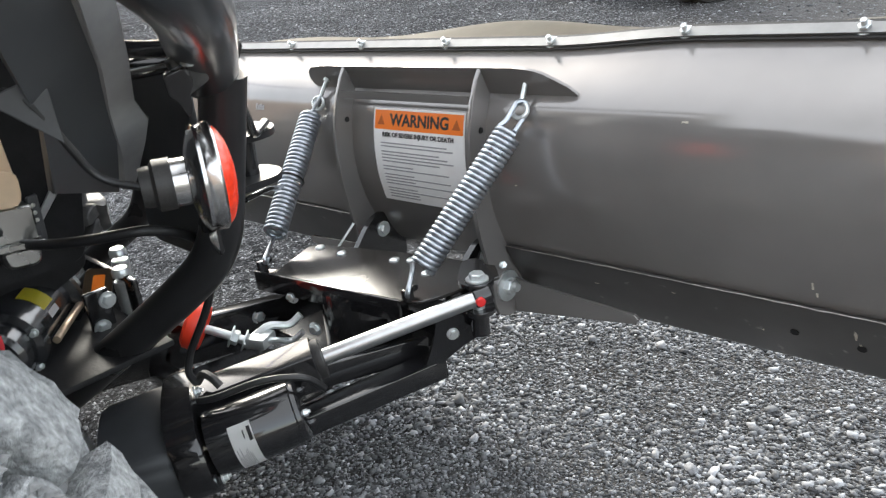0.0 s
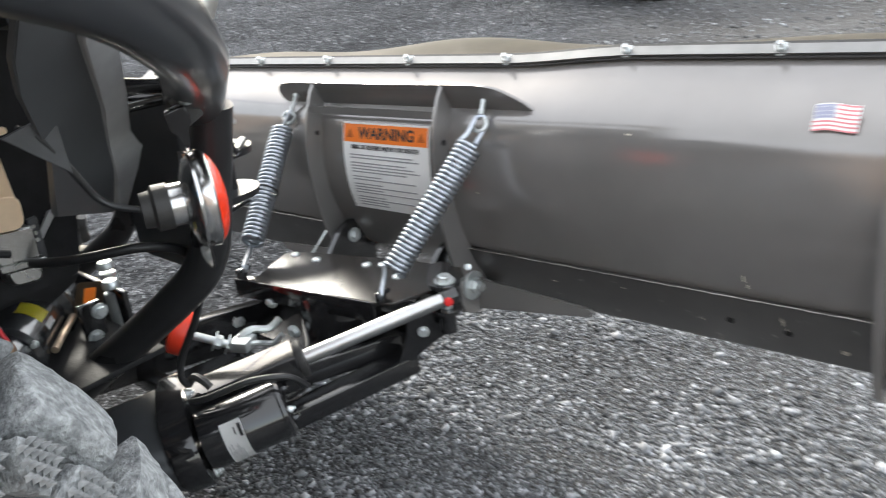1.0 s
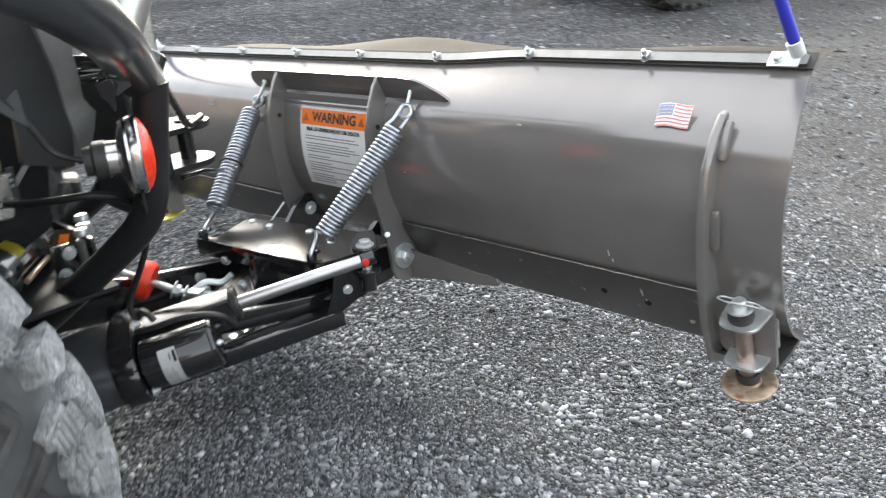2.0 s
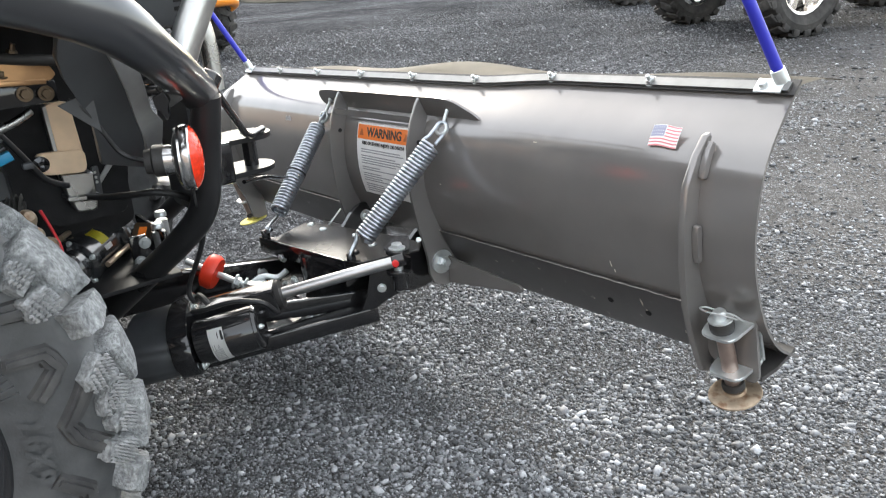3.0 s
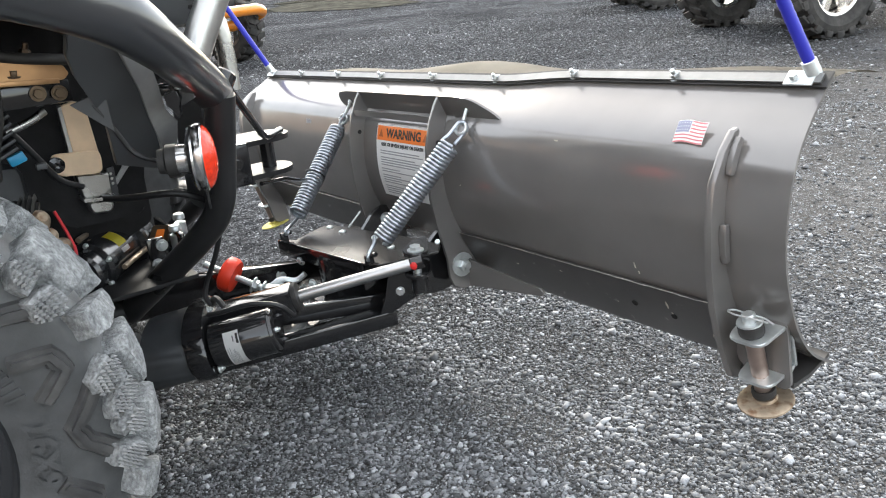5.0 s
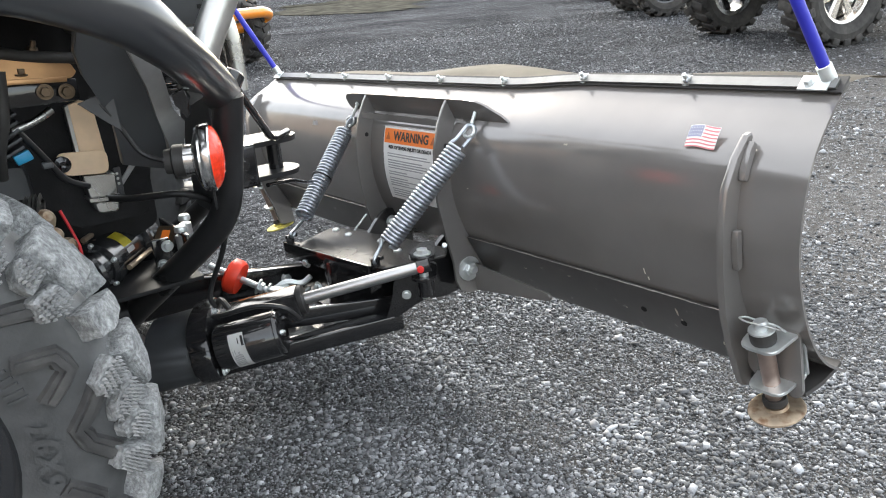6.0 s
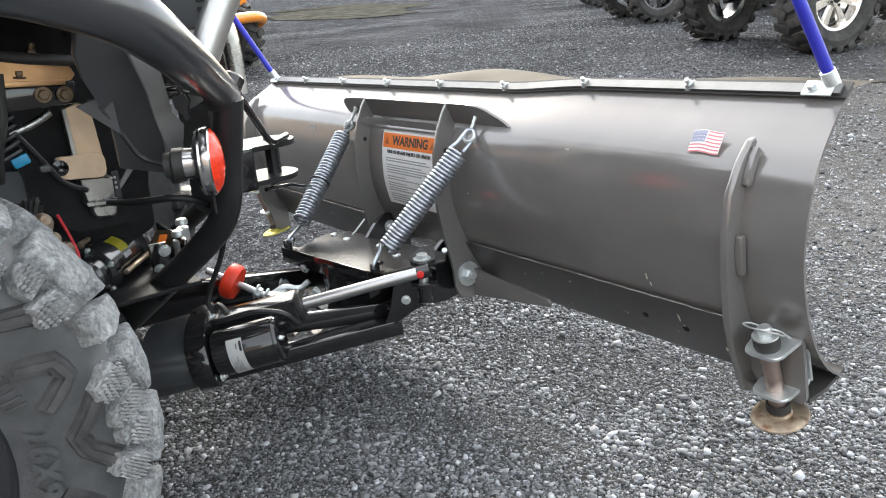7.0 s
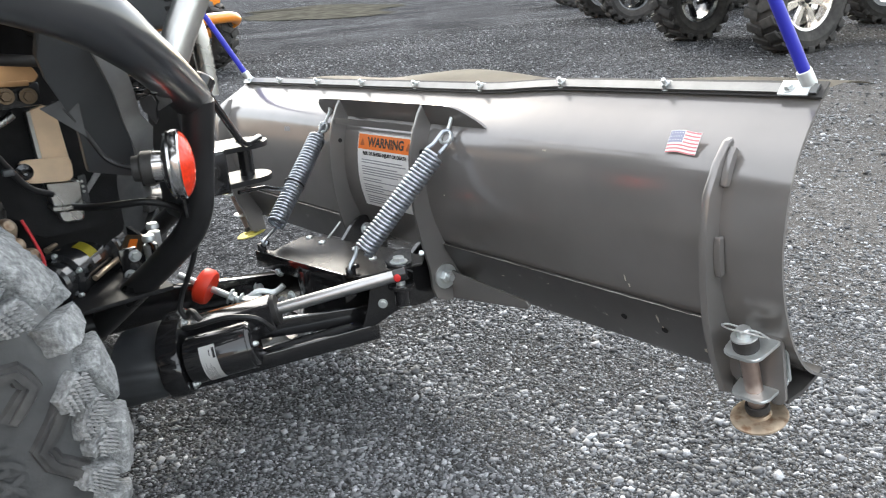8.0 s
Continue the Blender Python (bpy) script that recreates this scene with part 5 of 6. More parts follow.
def vehicle():
    car = thing("utility_vehicle", Matrix.Translation((0.76, -1.9, 0)), "black off-road utility vehicle with a tubular front bumper", "vehicle")
    mid = 0.76
    rim_me = finish(rim_bm(), BLACK_GLOSS, "wheel")
    for name, m in (("wheel", pose(1.142, -1.097, 0.352, 0, 0, 0) @ Matrix.Scale(1.035, 4)), ("wheel", pose(0.15, -0.69, 0.340, 0, 0, 180)), ("wheel", pose(0.44, -2.80, 0.332, 0, 0, -22) @ pose(0, 0, 0, 40, 0, 0)), ("wheel", pose(-0.55, -2.40, 0.332, 0, 0, 158) @ pose(0, 0, 0, 15, 0, 0))):
        w = hang(name, rim_me, car, m @ pose(0, 0, 0, 7, 0, 0), "gloss black rim with a dusty knobbly tyre")
        mm = m @ pose(0, 0, 0, 7, 0, 0)
        hang("tyre", CARCASS, w, mm, "dusty black off-road tyre")
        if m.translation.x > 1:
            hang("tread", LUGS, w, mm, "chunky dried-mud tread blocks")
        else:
            hang("tread", SHADED_LUGS, w, mm, "chunky black tread blocks, shade put into the colour")
        hang("knurl", KNURL, w, mm)
        for k in range(LUG_COUNT):
            for band in CHEVRONS:
                hang("chevron", band, w, mm @ Matrix.Rotation(PITCH * k, 4, "X"))
        for start in (0.0, 2.09, 4.19):
            for k, me in enumerate(LETTERS):
                hang("letter", me, w, mm @ Matrix.Rotation(start - 0.105 * k, 4, "X"))
            for k in range(5):
                hang("raised_bar", BAR, w, mm @ Matrix.Rotation(start + 0.17 + 0.042 * k, 4, "X"))

    def tube(name, pts, r, mat=BLACK, radius=0.05, label="", seg=20):
        return part(name, add_tube(new_bm(), rounded(pts, radius), r, seg), mat, car, label)

    # bumper hoops on both sides, joined by cross tubes
    tube("bumper_hoop", [(0.300, -0.472, 0.250), (0.490, -0.410, 0.378), (0.530, -0.402, 0.440), (0.560, -0.400, 0.640)], 0.0200, SATIN, 0.05, "satin black bumper tube")
    tube("bumper_hoop", [(0.700, -0.658, 0.253), (0.794, -0.611, 0.331), (0.880, -0.568, 0.402), (0.955, -0.538, 0.468), (1.002, -0.525, 0.655)], 0.0225, SATIN, 0.05, "satin black bumper tube")
    for sx in (1, -1):
        X = lambda x: mid + sx * (x - mid)
        edge = rounded([(X(0.978), -0.526, 0.656), (X(1.160), -0.634, 0.731), (X(1.203), -0.702, 0.788), (X(1.210), -0.82, 0.848), (X(1.208), -1.0, 0.872), (X(1.208), -1.30, 0.872)], 0.07)
        width = [0.0290 if p.y > -0.64 else min(0.056, 0.0290 - (p.y + 0.64) * 0.13) for p in edge]
        bm = add_tube(new_bm(), edge, width, 32)
        # the outer side of the fender is pressed flatter than a tube
        press = Vector((sx * 0.74, -0.42, 0.52)).normalized()
        for v in bm.verts:
            if v.co.y < -0.62:
                c = min(edge, key=lambda p: (p - v.co).length_squared)
                h = (v.co - c).dot(press)
                if h > 0:
                    v.co -= press * h * 0.38 * ease(-v.co.y, 0.62, 0.74)
        part("fender_edge", bm, FENDER, car, "glossy black fender edge")
        bm = add_rod(new_bm(), (X(0.986), -0.532, 0.640), (X(0.976), -0.502, 0.682), 0.019, 20, 0.003)
        part("elbow_cap", bm, BLACK, car)
    tube("lower_tube", [(0.700, -0.655, 0.256), (0.730, -0.95, 0.300)], 0.024, SATIN)
    # brush guard bars
    tube("guard_bar", [(1.030, -0.572, 0.690), (1.030, -0.551, 0.734), (1.030, -0.509, 0.806), (1.026, -0.400, 0.995)], 0.0215, ALU, 0.05, "bare metal brush guard bar")
    tube("guard_bar", [(0.860, -0.452, 0.640), (0.860, -0.450, 0.69), (0.860, -0.453, 0.735), (0.852, -0.495, 0.90)], 0.0150, ALU, 0.05, "bare metal brush guard bar")
    tube("guard_rail", [(1.032, -0.400, 0.995), (0.488, -0.400, 0.995)], 0.020, BLACK, 0.05)
    # hood and the dark body behind the bumper
    bm = add_box(new_bm(), (mid, -1.22, 0.875), (0.72, 0.92, 0.16), None, 0.05)
    part("hood", bm, BLACK_GLOSS, car)
    grille = part("grille_panel", add_box(new_bm(), (mid, -0.600, 0.875), (0.42, 0.17, 0.25), None, 0.015), PLASTIC, car, "matt black front grille panel")
    for k in range(8):
        bm = add_box(new_bm(), (0.9702, -0.530, 0.765 + 0.012 * k), (0.002, 0.012, 0.006), None, 0.0005)
        part("grille_slot", bm, DARK_HOLE, grille)
    for sx in (1, -1):
        flip = lambda pts: [(mid + sx * (x - mid), y, z) for x, y, z in pts]
        part("inner_panel", add_slab(new_bm(), flip(PANEL), 0.008), PANEL_PLASTIC, car, "matt black plastic panel")
        part("panel_edge", add_slab(new_bm(), flip(PANEL_EDGE), 0.008, 0.003), GREY_TRIM, car)
    bm = add_box(new_bm(), (mid, -1.30, 0.58), (0.34, 0.9, 0.36), None, 0.02)
    part("engine_bay", bm, PLASTIC, car)
    # matt black plates added to stand for the dark void in the bay
    for sx in (1, -1):
        nose = round_outline([(-1.30, 0.86), (-0.72, 0.86), (-0.62, 0.80), (-0.585, 0.72), (-0.585, 0.60), (-0.615, 0.455), (-0.73, 0.455), (-0.76, 0.50), (-1.30, 0.50)], 0.012)
        part("nose_backing", add_plate(new_bm(), nose, 0.008, Matrix.Translation((mid + sx * 0.03, 0, 0)) @ YZ, 0.001), MATT, car)
    guard = round_outline([(-0.78, 0.60), (-0.60, 0.60), (-0.578, 0.50), (-0.580, 0.41), (-0.64, 0.385), (-0.78, 0.385)], 0.012)
    part("gap_backing", add_plate(new_bm(), guard, 0.008, Matrix.Translation((0.69, 0, 0)) @ YZ, 0.001), MATT, car)
    # plain block added to fill the dark space below the bay
    part("bay_filler", add_box(new_bm(), (0.64, -1.08, 0.43), (0.38, 0.60, 0.30), None, 0.02), PLASTIC, car)
    bm = add_plate(new_bm(), round_outline([(0.80, -0.70), (1.02, -0.69), (1.11, -0.74), (1.15, -0.85), (1.16, -1.3), (0.80, -1.3)], 0.03), 0.012, Matrix.Translation((0, 0, 0.795)), 0.003)
    part("fender_liner", bm, PLASTIC, car)
    # the vehicle stands at an angle to the blade
    yaw = Matrix.Rotation(radians(-22), 4, "Z")
    bm = add_box(new_bm(), (0.28, -1.85, 0.31), (0.56, 2.2, 0.05), yaw, 0.01)
    part("floor_pan", bm, PLASTIC, car)
    bm = add_box(new_bm(), (0.10, -2.25, 0.62), (0.95, 1.5, 0.5), yaw, 0.06)
    part("cab", bm, BLACK, car)
    for y in (-0.98, -1.28):
        tube("suspension_arm", [(0.90, y, 0.36), (1.06, -1.13, 0.31)], 0.016)
        tube("suspension_arm", [(0.90, y, 0.50), (1.06, -1.13, 0.42)], 0.014)
        tube("suspension_arm", [(0.62, y, 0.36), (0.25, -0.70, 0.31)], 0.016)
    tube("shock", [(0.92, -1.06, 0.72), (1.03, -1.12, 0.40)], 0.028, PLASTIC)
    # struts behind the bumper
    tube("strut", [(0.975, -0.605, 0.688), (1.075, -0.572, 0.686)], 0.0075)
    tube("strut", [(0.965, -0.602, 0.668), (0.995, -0.535, 0.672)], 0.009)
    # dark plate beside the bumper tube
    bm = add_plate(new_bm(), round_outline([(0.800, 0.455), (0.945, 0.455), (0.950, 0.660), (0.850, 0.668), (0.812, 0.640)], 0.02), 0.008, Matrix.Translation((0, -0.535, 0)) @ Matrix(((1, 0, 0, 0), (0, 0, 1, 0), (0, 1, 0, 0), (0, 0, 0, 1))), 0.0015)
    part("bumper_plate", bm, PLASTIC, car)
    # clevis with two tongues and a post
    bm = add_box(new_bm(), (0.765, -0.462, 0.500), (0.09, 0.085, 0.078), None, 0.006)
    clevis = part("clevis_block", bm, BLACK, car)
    for z in (0.532, 0.470):
        tongue = round_outline([(0.705, -0.46), (0.705, -0.350), (0.735, -0.320), (0.770, -0.320), (0.795, -0.345), (0.800, -0.46)], 0.025)
        part("tongue", add_plate(new_bm(), tongue, 0.009, Matrix.Translation((0, 0, z)), 0.0015), SATIN, clevis, "glossy black tongue plate")
    part("post", add_rod(new_bm(), (0.752, -0.362, 0.466), (0.752, -0.362, 0.540), 0.0135, 20, 0.001), BLACK, clevis)
    part("bolt", add_bolt(new_bm(), (0.810, -0.45, 0.505), (1, 0, 0), 0.010, 0.008), BLACK, clevis)
    tube("hook_rod", [(0.958, -0.498, 0.664), (0.862, -0.420, 0.572), (0.830, -0.395, 0.544), (0.775, -0.340, 0.5425)], 0.0062, BLACK, 0.025)
    tube("hook_rod", [(0.79, -0.40, 0.455), (0.735, -0.325, 0.440), (0.690, -0.285, 0.420), (0.640, -0.240, 0.402)], 0.004, BLACK, 0.02)
    # turn signal
    c, ax = Vector((1.050, -0.580, 0.579)), Vector((0.43, 0.903, -0.008)).normalized()
    bm = new_bm()
    add_lathe(bm, [(0, 0.0165), (0.010, 0.0160), (0.0115, 0.0148), (0.0130, 0.0158), (0.020, 0.0147), (0.0215, 0.0134), (0.0230, 0.0142), (0.030, 0.0123), (0.0315, 0.0108), (0.0330, 0.0112), (0.040, 0.0075), (0.0445, 0.003), (0.0445, 0.0), (0, 0)], c, ax, 40)
    lamp = part("turn_signal", bm, ORANGE_LENS, car, "round orange turn signal lens in a chrome shell")
    bm = new_bm()
    add_lathe(bm, [(0.0450, 0.003), (0.0475, 0.001), (0.0475, -0.006), (0.0455, -0.010), (0.0465, -0.013), (0.040, -0.018), (0.025, -0.023), (0.0, -0.025)], c, ax, 40)
    part("shell", bm, CHROME, lamp, "chrome shell")
    bm = new_bm()
    add_lathe(bm, [(0.0, -0.024), (0.021, -0.024), (0.021, -0.028), (0.021, -0.040), (0.0, -0.040)], c, ax, 28)
    part("collar", bm, CHROME, lamp, "chrome collar")
    bm = new_bm()
    add_lathe(bm, [(0.0, -0.036), (0.0225, -0.036), (0.0225, -0.050), (0.018, -0.053), (0.017, -0.062), (0.0, -0.063)], c, ax, 28)
    part("socket", bm, RUBBER, lamp)
    bm = add_plate(new_bm(), round_outline([(-0.03, 0.05), (0.03, 0.05), (0.022, -0.07), (-0.022, -0.07)], 0.012), 0.004, axes(c - ax * 0.012 + Vector((-0.03, 0.017, -0.012)), (0.944, -0.33, 0), (0, 0, 1)), 0.0008)
    part("mount", bm, BLACK, lamp)
    for p in ((0.000, 0.004, 0.040),):
        part("mount_bolt", add_bolt(new_bm(), c - ax * 0.012 + Vector(p), (0.3, -1, 0.2), 0.0042, 0.005, True, 0.004), ZINC, lamp)
    part("signal_lead", add_tube(new_bm(), rounded([c - ax * 0.058, (1.000, -0.660, 0.590), (1.000, -0.682, 0.638), (0.998, -0.698, 0.668), (0.986, -0.708, 0.674)], 0.03), 0.0034, 10), WIRE, car)
    tube("loom", [(0.800, -0.690, 0.500), (0.870, -0.660, 0.503), (0.930, -0.595, 0.510), (0.925, -0.550, 0.487), (0.905, -0.525, 0.454)], 0.0055, WIRE, 0.04)
    # tag bracket hanging behind the lamp
    m = axes((1.098, -0.620, 0.664), (0.550, 0.830, 0.212), (0.1, -0.15, 1)) @ Matrix.Scale(0.8, 4)
    bm = new_bm()
    for off in (-0.007, 0.007):
        add_plate(bm, round_outline([(-0.010, 0.020), (0.012, 0.022), (0.013, 0.004), (0.006, -0.002), (0.002, -0.020), (-0.004, -0.024), (-0.006, -0.004), (-0.012, 0.0)], 0.003, 2), 0.0022, m @ Matrix.Translation((0, 0, off)), 0.0005)
    add_box(bm, m @ Vector((0, 0.016, 0)), (0.020, 0.008, 0.016), m.to_3x3().to_4x4(), 0.001)
    clip = part("wire_clip", bm, BLACK, car, "glossy black metal hanger clip")
    part("clip_bolt", add_bolt(new_bm(), (1.104, -0.612, 0.685), (0.300, -0.270, 0.892), 0.005, 0.006, True, 0.006), ZINC, clip)
    part("clip_strap", add_box(new_bm(), (1.086, -0.606, 0.676), (0.010, 0.022, 0.030), Matrix.Rotation(0.4, 4, "X"), 0.002), RUBBER, clip)
    # triangular tab and aluminium bracket
    bm = add_plate(new_bm(), [(-0.027, 0.010), (0.022, -0.030), (0.018, 0.026)], 0.004, axes((0.998, -0.699, 0.659), (0.208, 1.001, -0.059), (0, 0.1, 1)), 0.0006)
    part("tab", bm, PLASTIC_GREY, car)
    def side_plate(outline, x, thick, radius=0.003, bevel=0.001):
        return add_plate(new_bm(), round_outline(outline, radius, 3), thick, Matrix.Translation((x, 0, 0)) @ YZ, bevel)
    bracket = part("bracket", side_plate([(-0.707, 0.652), (-0.688, 0.656), (-0.674, 0.651), (-0.656, 0.648), (-0.656, 0.641), (-0.674, 0.640), (-0.669, 0.570), (-0.706, 0.574)], 0.818, 0.010), TAN, car, "tan metal bracket")
    part("bracket_edge", side_plate([(-0.713, 0.650), (-0.7075, 0.652), (-0.7065, 0.574), (-0.712, 0.574)], 0.820, 0.016, 0.001, 0.0005), ALU, bracket)
    part("bracket_plate", side_plate([(-0.741, 0.585), (-0.668, 0.578), (-0.671, 0.541), (-0.737, 0.549)], 0.829, 0.005, 0.012), TAN, bracket)
    bm = new_bm()
    add_lathe(bm, [(0, 0), (0.0125, 0), (0.0120, 0.005), (0.005, 0.007), (0, 0.005)], (0.833, -0.735, 0.568), (1, 0, 0), 24)
    part("bracket_bolt", bm, BLACK, bracket)
    foot = part("bracket_foot", side_plate([(-0.711, 0.545), (-0.662, 0.539), (-0.664, 0.503), (-0.707, 0.507)], 0.812, 0.028, 0.004, 0.002), ALU, bracket, "bare aluminium foot")
    part("foot_flange", side_plate([(-0.710, 0.508), (-0.660, 0.503), (-0.661, 0.496), (-0.709, 0.501)], 0.814, 0.036, 0.002, 0.001), ALU, foot)
    part("foot_cap", side_plate([(-0.704, 0.500), (-0.664, 0.496), (-0.668, 0.476), (-0.700, 0.479)], 0.812, 0.026, 0.008, 0.003), ALU, foot)
    part("bracket_rail", side_plate([(-0.661, 0.543), (-0.650, 0.544), (-0.652, 0.496), (-0.659, 0.484), (-0.664, 0.496)], 0.808, 0.006, 0.002), PLASTIC_GREY, bracket)
    for k in range(3):
        part("rail_rivet", add_lathe(new_bm(), [(0, 0), (0.0024, 0), (0.0020, 0.0015), (0, 0.002)], (0.8112, -0.657, 0.534 - 0.008 * k), (1, 0, 0), 10), ALU, bracket)
    part("bracket_stay", side_plate([(-0.632, 0.543), (-0.622, 0.541), (-0.655, 0.506), (-0.662, 0.508)], 0.800, 0.004, 0.002), GREY_TRIM, bracket)
    # suspension mount with bronze plates
    bm = add_box(new_bm(), (0.945, -0.765, 0.703), (0.020, 0.085, 0.007), Matrix.Rotation(radians(-4), 4, "X"), 0.001)
    mount = part("suspension_mount", bm, BRONZE, car, "bronze-tinted suspension mount")
    part("mount_block", side_plate([(-0.800, 0.702), (-0.716, 0.701), (-0.709, 0.708), (-0.714, 0.719), (-0.752, 0.737), (-0.800, 0.734)], 0.945, 0.018, 0.002), BRONZE, mount)
    for y, z in ((-0.752, 0.687), (-0.726, 0.684)):
        part("bolt", add_bolt(new_bm(), (0.950, y, z), (1, 0, 0), 0.0072, 0.006), DARK_BRONZE, mount)
    part("mount_plate", add_box(new_bm(), (0.940, -0.765, 0.685), (0.012, 0.11, 0.030), None, 0.002), BLACK, mount)
    bm = add_bolt(new_bm(), (0.95, -0.757, 0.735), (0.2, 0.3, 1), 0.007, 0.009, True, 0.008)
    add_bolt(bm, (0.95, -0.775, 0.712), (0.2, 0.1, 1), 0.006, 0.007)
    part("shock_bolt", bm, DARK_BRONZE, mount)
    tube("hose", [(0.95, -0.84, 0.755), (0.955, -0.77, 0.735), (0.96, -0.70, 0.725)], 0.0075, RUBBER, 0.05)
    tube("hose", [(0.955, -0.800, 0.72), (0.958, -0.808, 0.66), (0.945, -0.822, 0.62), (0.92, -0.825, 0.58)], 0.008, RUBBER, 0.05)
    tube("hose", [(0.93, -0.80, 0.65), (0.915, -0.775, 0.61), (0.90, -0.745, 0.555), (0.89, -0.715, 0.54)], 0.0045, WIRE, 0.05)
    # cooling fins of a regulator, blue plug, tie rod ends
    for k in range(5):
        bm = add_box(new_bm(), (0.93, -0.812, 0.655 - 0.011 * k), (0.026, 0.045, 0.004), Matrix.Rotation(radians(24), 4, "X"), 0.001)
        part("fin", bm, PLASTIC, car)
    bm = add_box(new_bm(), (0.93, -0.795, 0.604), (0.012, 0.022, 0.014), Matrix.Rotation(0.3, 4, "X"), 0.002)
    part("plug", bm, BLUE_PLUG, car)
    part("plug", add_box(new_bm(), (0.93, -0.768, 0.588), (0.010, 0.014, 0.009), None, 0.002), PLASTIC_GREY, car)
    part("red_lead", add_tube(new_bm(), rounded([(0.92, -0.766, 0.52), (0.925, -0.758, 0.490), (0.94, -0.752, 0.455), (0.94, -0.770, 0.42)], 0.03), 0.0022, 10), RED_WIRE, car)
    tube("steel_lever", [(0.93, -0.80, 0.640), (0.925, -0.765, 0.650), (0.92, -0.745, 0.660)], 0.0055, ALU, 0.02)
    for p, r in (((0.960, -0.795, 0.520), 0.017), ((0.965, -0.787, 0.497), 0.013), ((0.970, -0.775, 0.480), 0.014)):
        bm = new_bm()
        add_lathe(bm, [(0, -r), (r * 0.6, -r * 0.8), (r, 0), (r * 0.75, r * 0.7), (r * 0.4, r), (0, r)], p, (0.6, 0.3, 0.4), 18)
        part("ball_joint", bm, YELLOW_ZINC, car)
    bm = new_bm()
    for k in range(4):
        add_lathe(bm, [(0.020, 0), (0.027, 0.003), (0.020, 0.006)], (0.945, -0.815 + 0.006 * k, 0.530), (0.3, 0.9, -0.2), 24)
    add_rod(bm, (0.94, -0.82, 0.532), (0.948, -0.79, 0.524), 0.020, 20)
    part("boot", bm, RUBBER, car)
    # winch with its fairlead
    wa = Vector((-0.77, 0.63, 0.0)).normalized()
    w0 = Vector((0.775, -0.736, 0.368))
    wn = (Vector((0.40, 0.45, 0.80)) - wa * Vector((0.40, 0.45, 0.80)).dot(wa)).normalized()
    wt = wa.cross(wn)
    ring = lambda h, angle, r: w0 + wa * h + (wn * math.cos(radians(angle)) + wt * math.sin(radians(angle))) * r
    bm = new_bm()
    add_lathe(bm, [(0, 0), (0.034, 0), (0.039, 0.006), (0.039, 0.032), (0.0465, 0.036), (0.0465, 0.052), (0.0425, 0.056), (0.0425, 0.150), (0.053, 0.154), (0.053, 0.164), (0.049, 0.168), (0.053, 0.172), (0.053, 0.200), (0, 0.204)], w0, wa, 44)
    winch = part("winch", bm, BLACK_GLOSS, car, "black winch motor with a yellow label")
    for angle in range(-150, 180, 60):
        part("winch_bolt", add_bolt(new_bm(), ring(0.036, angle, 0.0425), -wa, 0.0036, 0.005), ZINC, winch)
    for mat, a0, a1, h0, h1 in ((YELLOW_LABEL, -24, 22, 0.082, 0.112), (WHITE_LABEL, 28, 40, 0.084, 0.110)):
        bm = new_bm()
        rows = [(bm.verts.new(ring(h0, a0 + (a1 - a0) * k / 8, 0.0429)), bm.verts.new(ring(h1, a0 + (a1 - a0) * k / 8, 0.0429))) for k in range(9)]
        for p, q in zip(rows, rows[1:]):
            bm.faces.new((p[0], p[1], q[1], q[0]))
        bmesh.ops.solidify(bm, geom=list(bm.faces), thickness=0.0004)
        part("winch_label", bm, mat, winch)
    for angle in (-62, 62):
        part("winch_stay", add_rod(new_bm(), ring(0.060, angle, 0.050), ring(0.155, angle, 0.050), 0.0048, 12), YELLOW_ZINC, winch)
    part("winch_plate", add_box(new_bm(), (0.70, -0.66, 0.335), (0.28, 0.20, 0.008), None, 0.002), MATT, winch)
    bm = add_box(new_bm(), (0.658, -0.546, 0.343), (0.16, 0.008, 0.085), None, 0.002)
    add_box(bm, (0.730, -0.594, 0.343), (0.008, 0.030, 0.090), None, 0.002)
    lead = part("fairlead", bm, BLACK, car, "roller fairlead with zinc rollers")
    m = axes((0.690, -0.575, 0.376), (0.67, 0.74, 0), (-0.50, 0.45, 0.74))
    bm = add_plate(new_bm(), round_outline([(-0.020, -0.020), (0.018, -0.020), (0.020, 0.022), (-0.014, 0.024)], 0.005), 0.004, m, 0.0008)
    part("fairlead_top", bm, DARK_BRONZE, lead)
    bm = add_plate(new_bm(), round_outline([(-0.007, -0.014), (0.009, -0.014), (0.011, 0.014), (-0.004, 0.014)], 0.002), 0.001, m @ Matrix.Translation((0, 0, 0.0026)))
    part("fairlead_label", bm, ORANGE_LABEL, lead)
    for x, y in ((0.632, -0.516), (0.704, -0.547)):
        bm = add_rod(new_bm(), (x, y, 0.306), (x, y, 0.378), 0.0115, 20, 0.001)
        part("roller", bm, ZINC, lead)
        bm = new_bm()
        add_lathe(bm, [(0, 0), (0.0115, 0), (0.0115, 0.007), (0.009, 0.011), (0, 0.0115)], (x, y, 0.384), (0, 0, 1), 18)
        part("roller_cap", bm, ZINC, lead)
    for y, z in ((-0.584, 0.373), (-0.598, 0.340)):
        part("fairlead_bolt", add_bolt(new_bm(), (0.735, y, z), (1, 0, 0), 0.0075, 0.006), ZINC, lead)


vehicle()


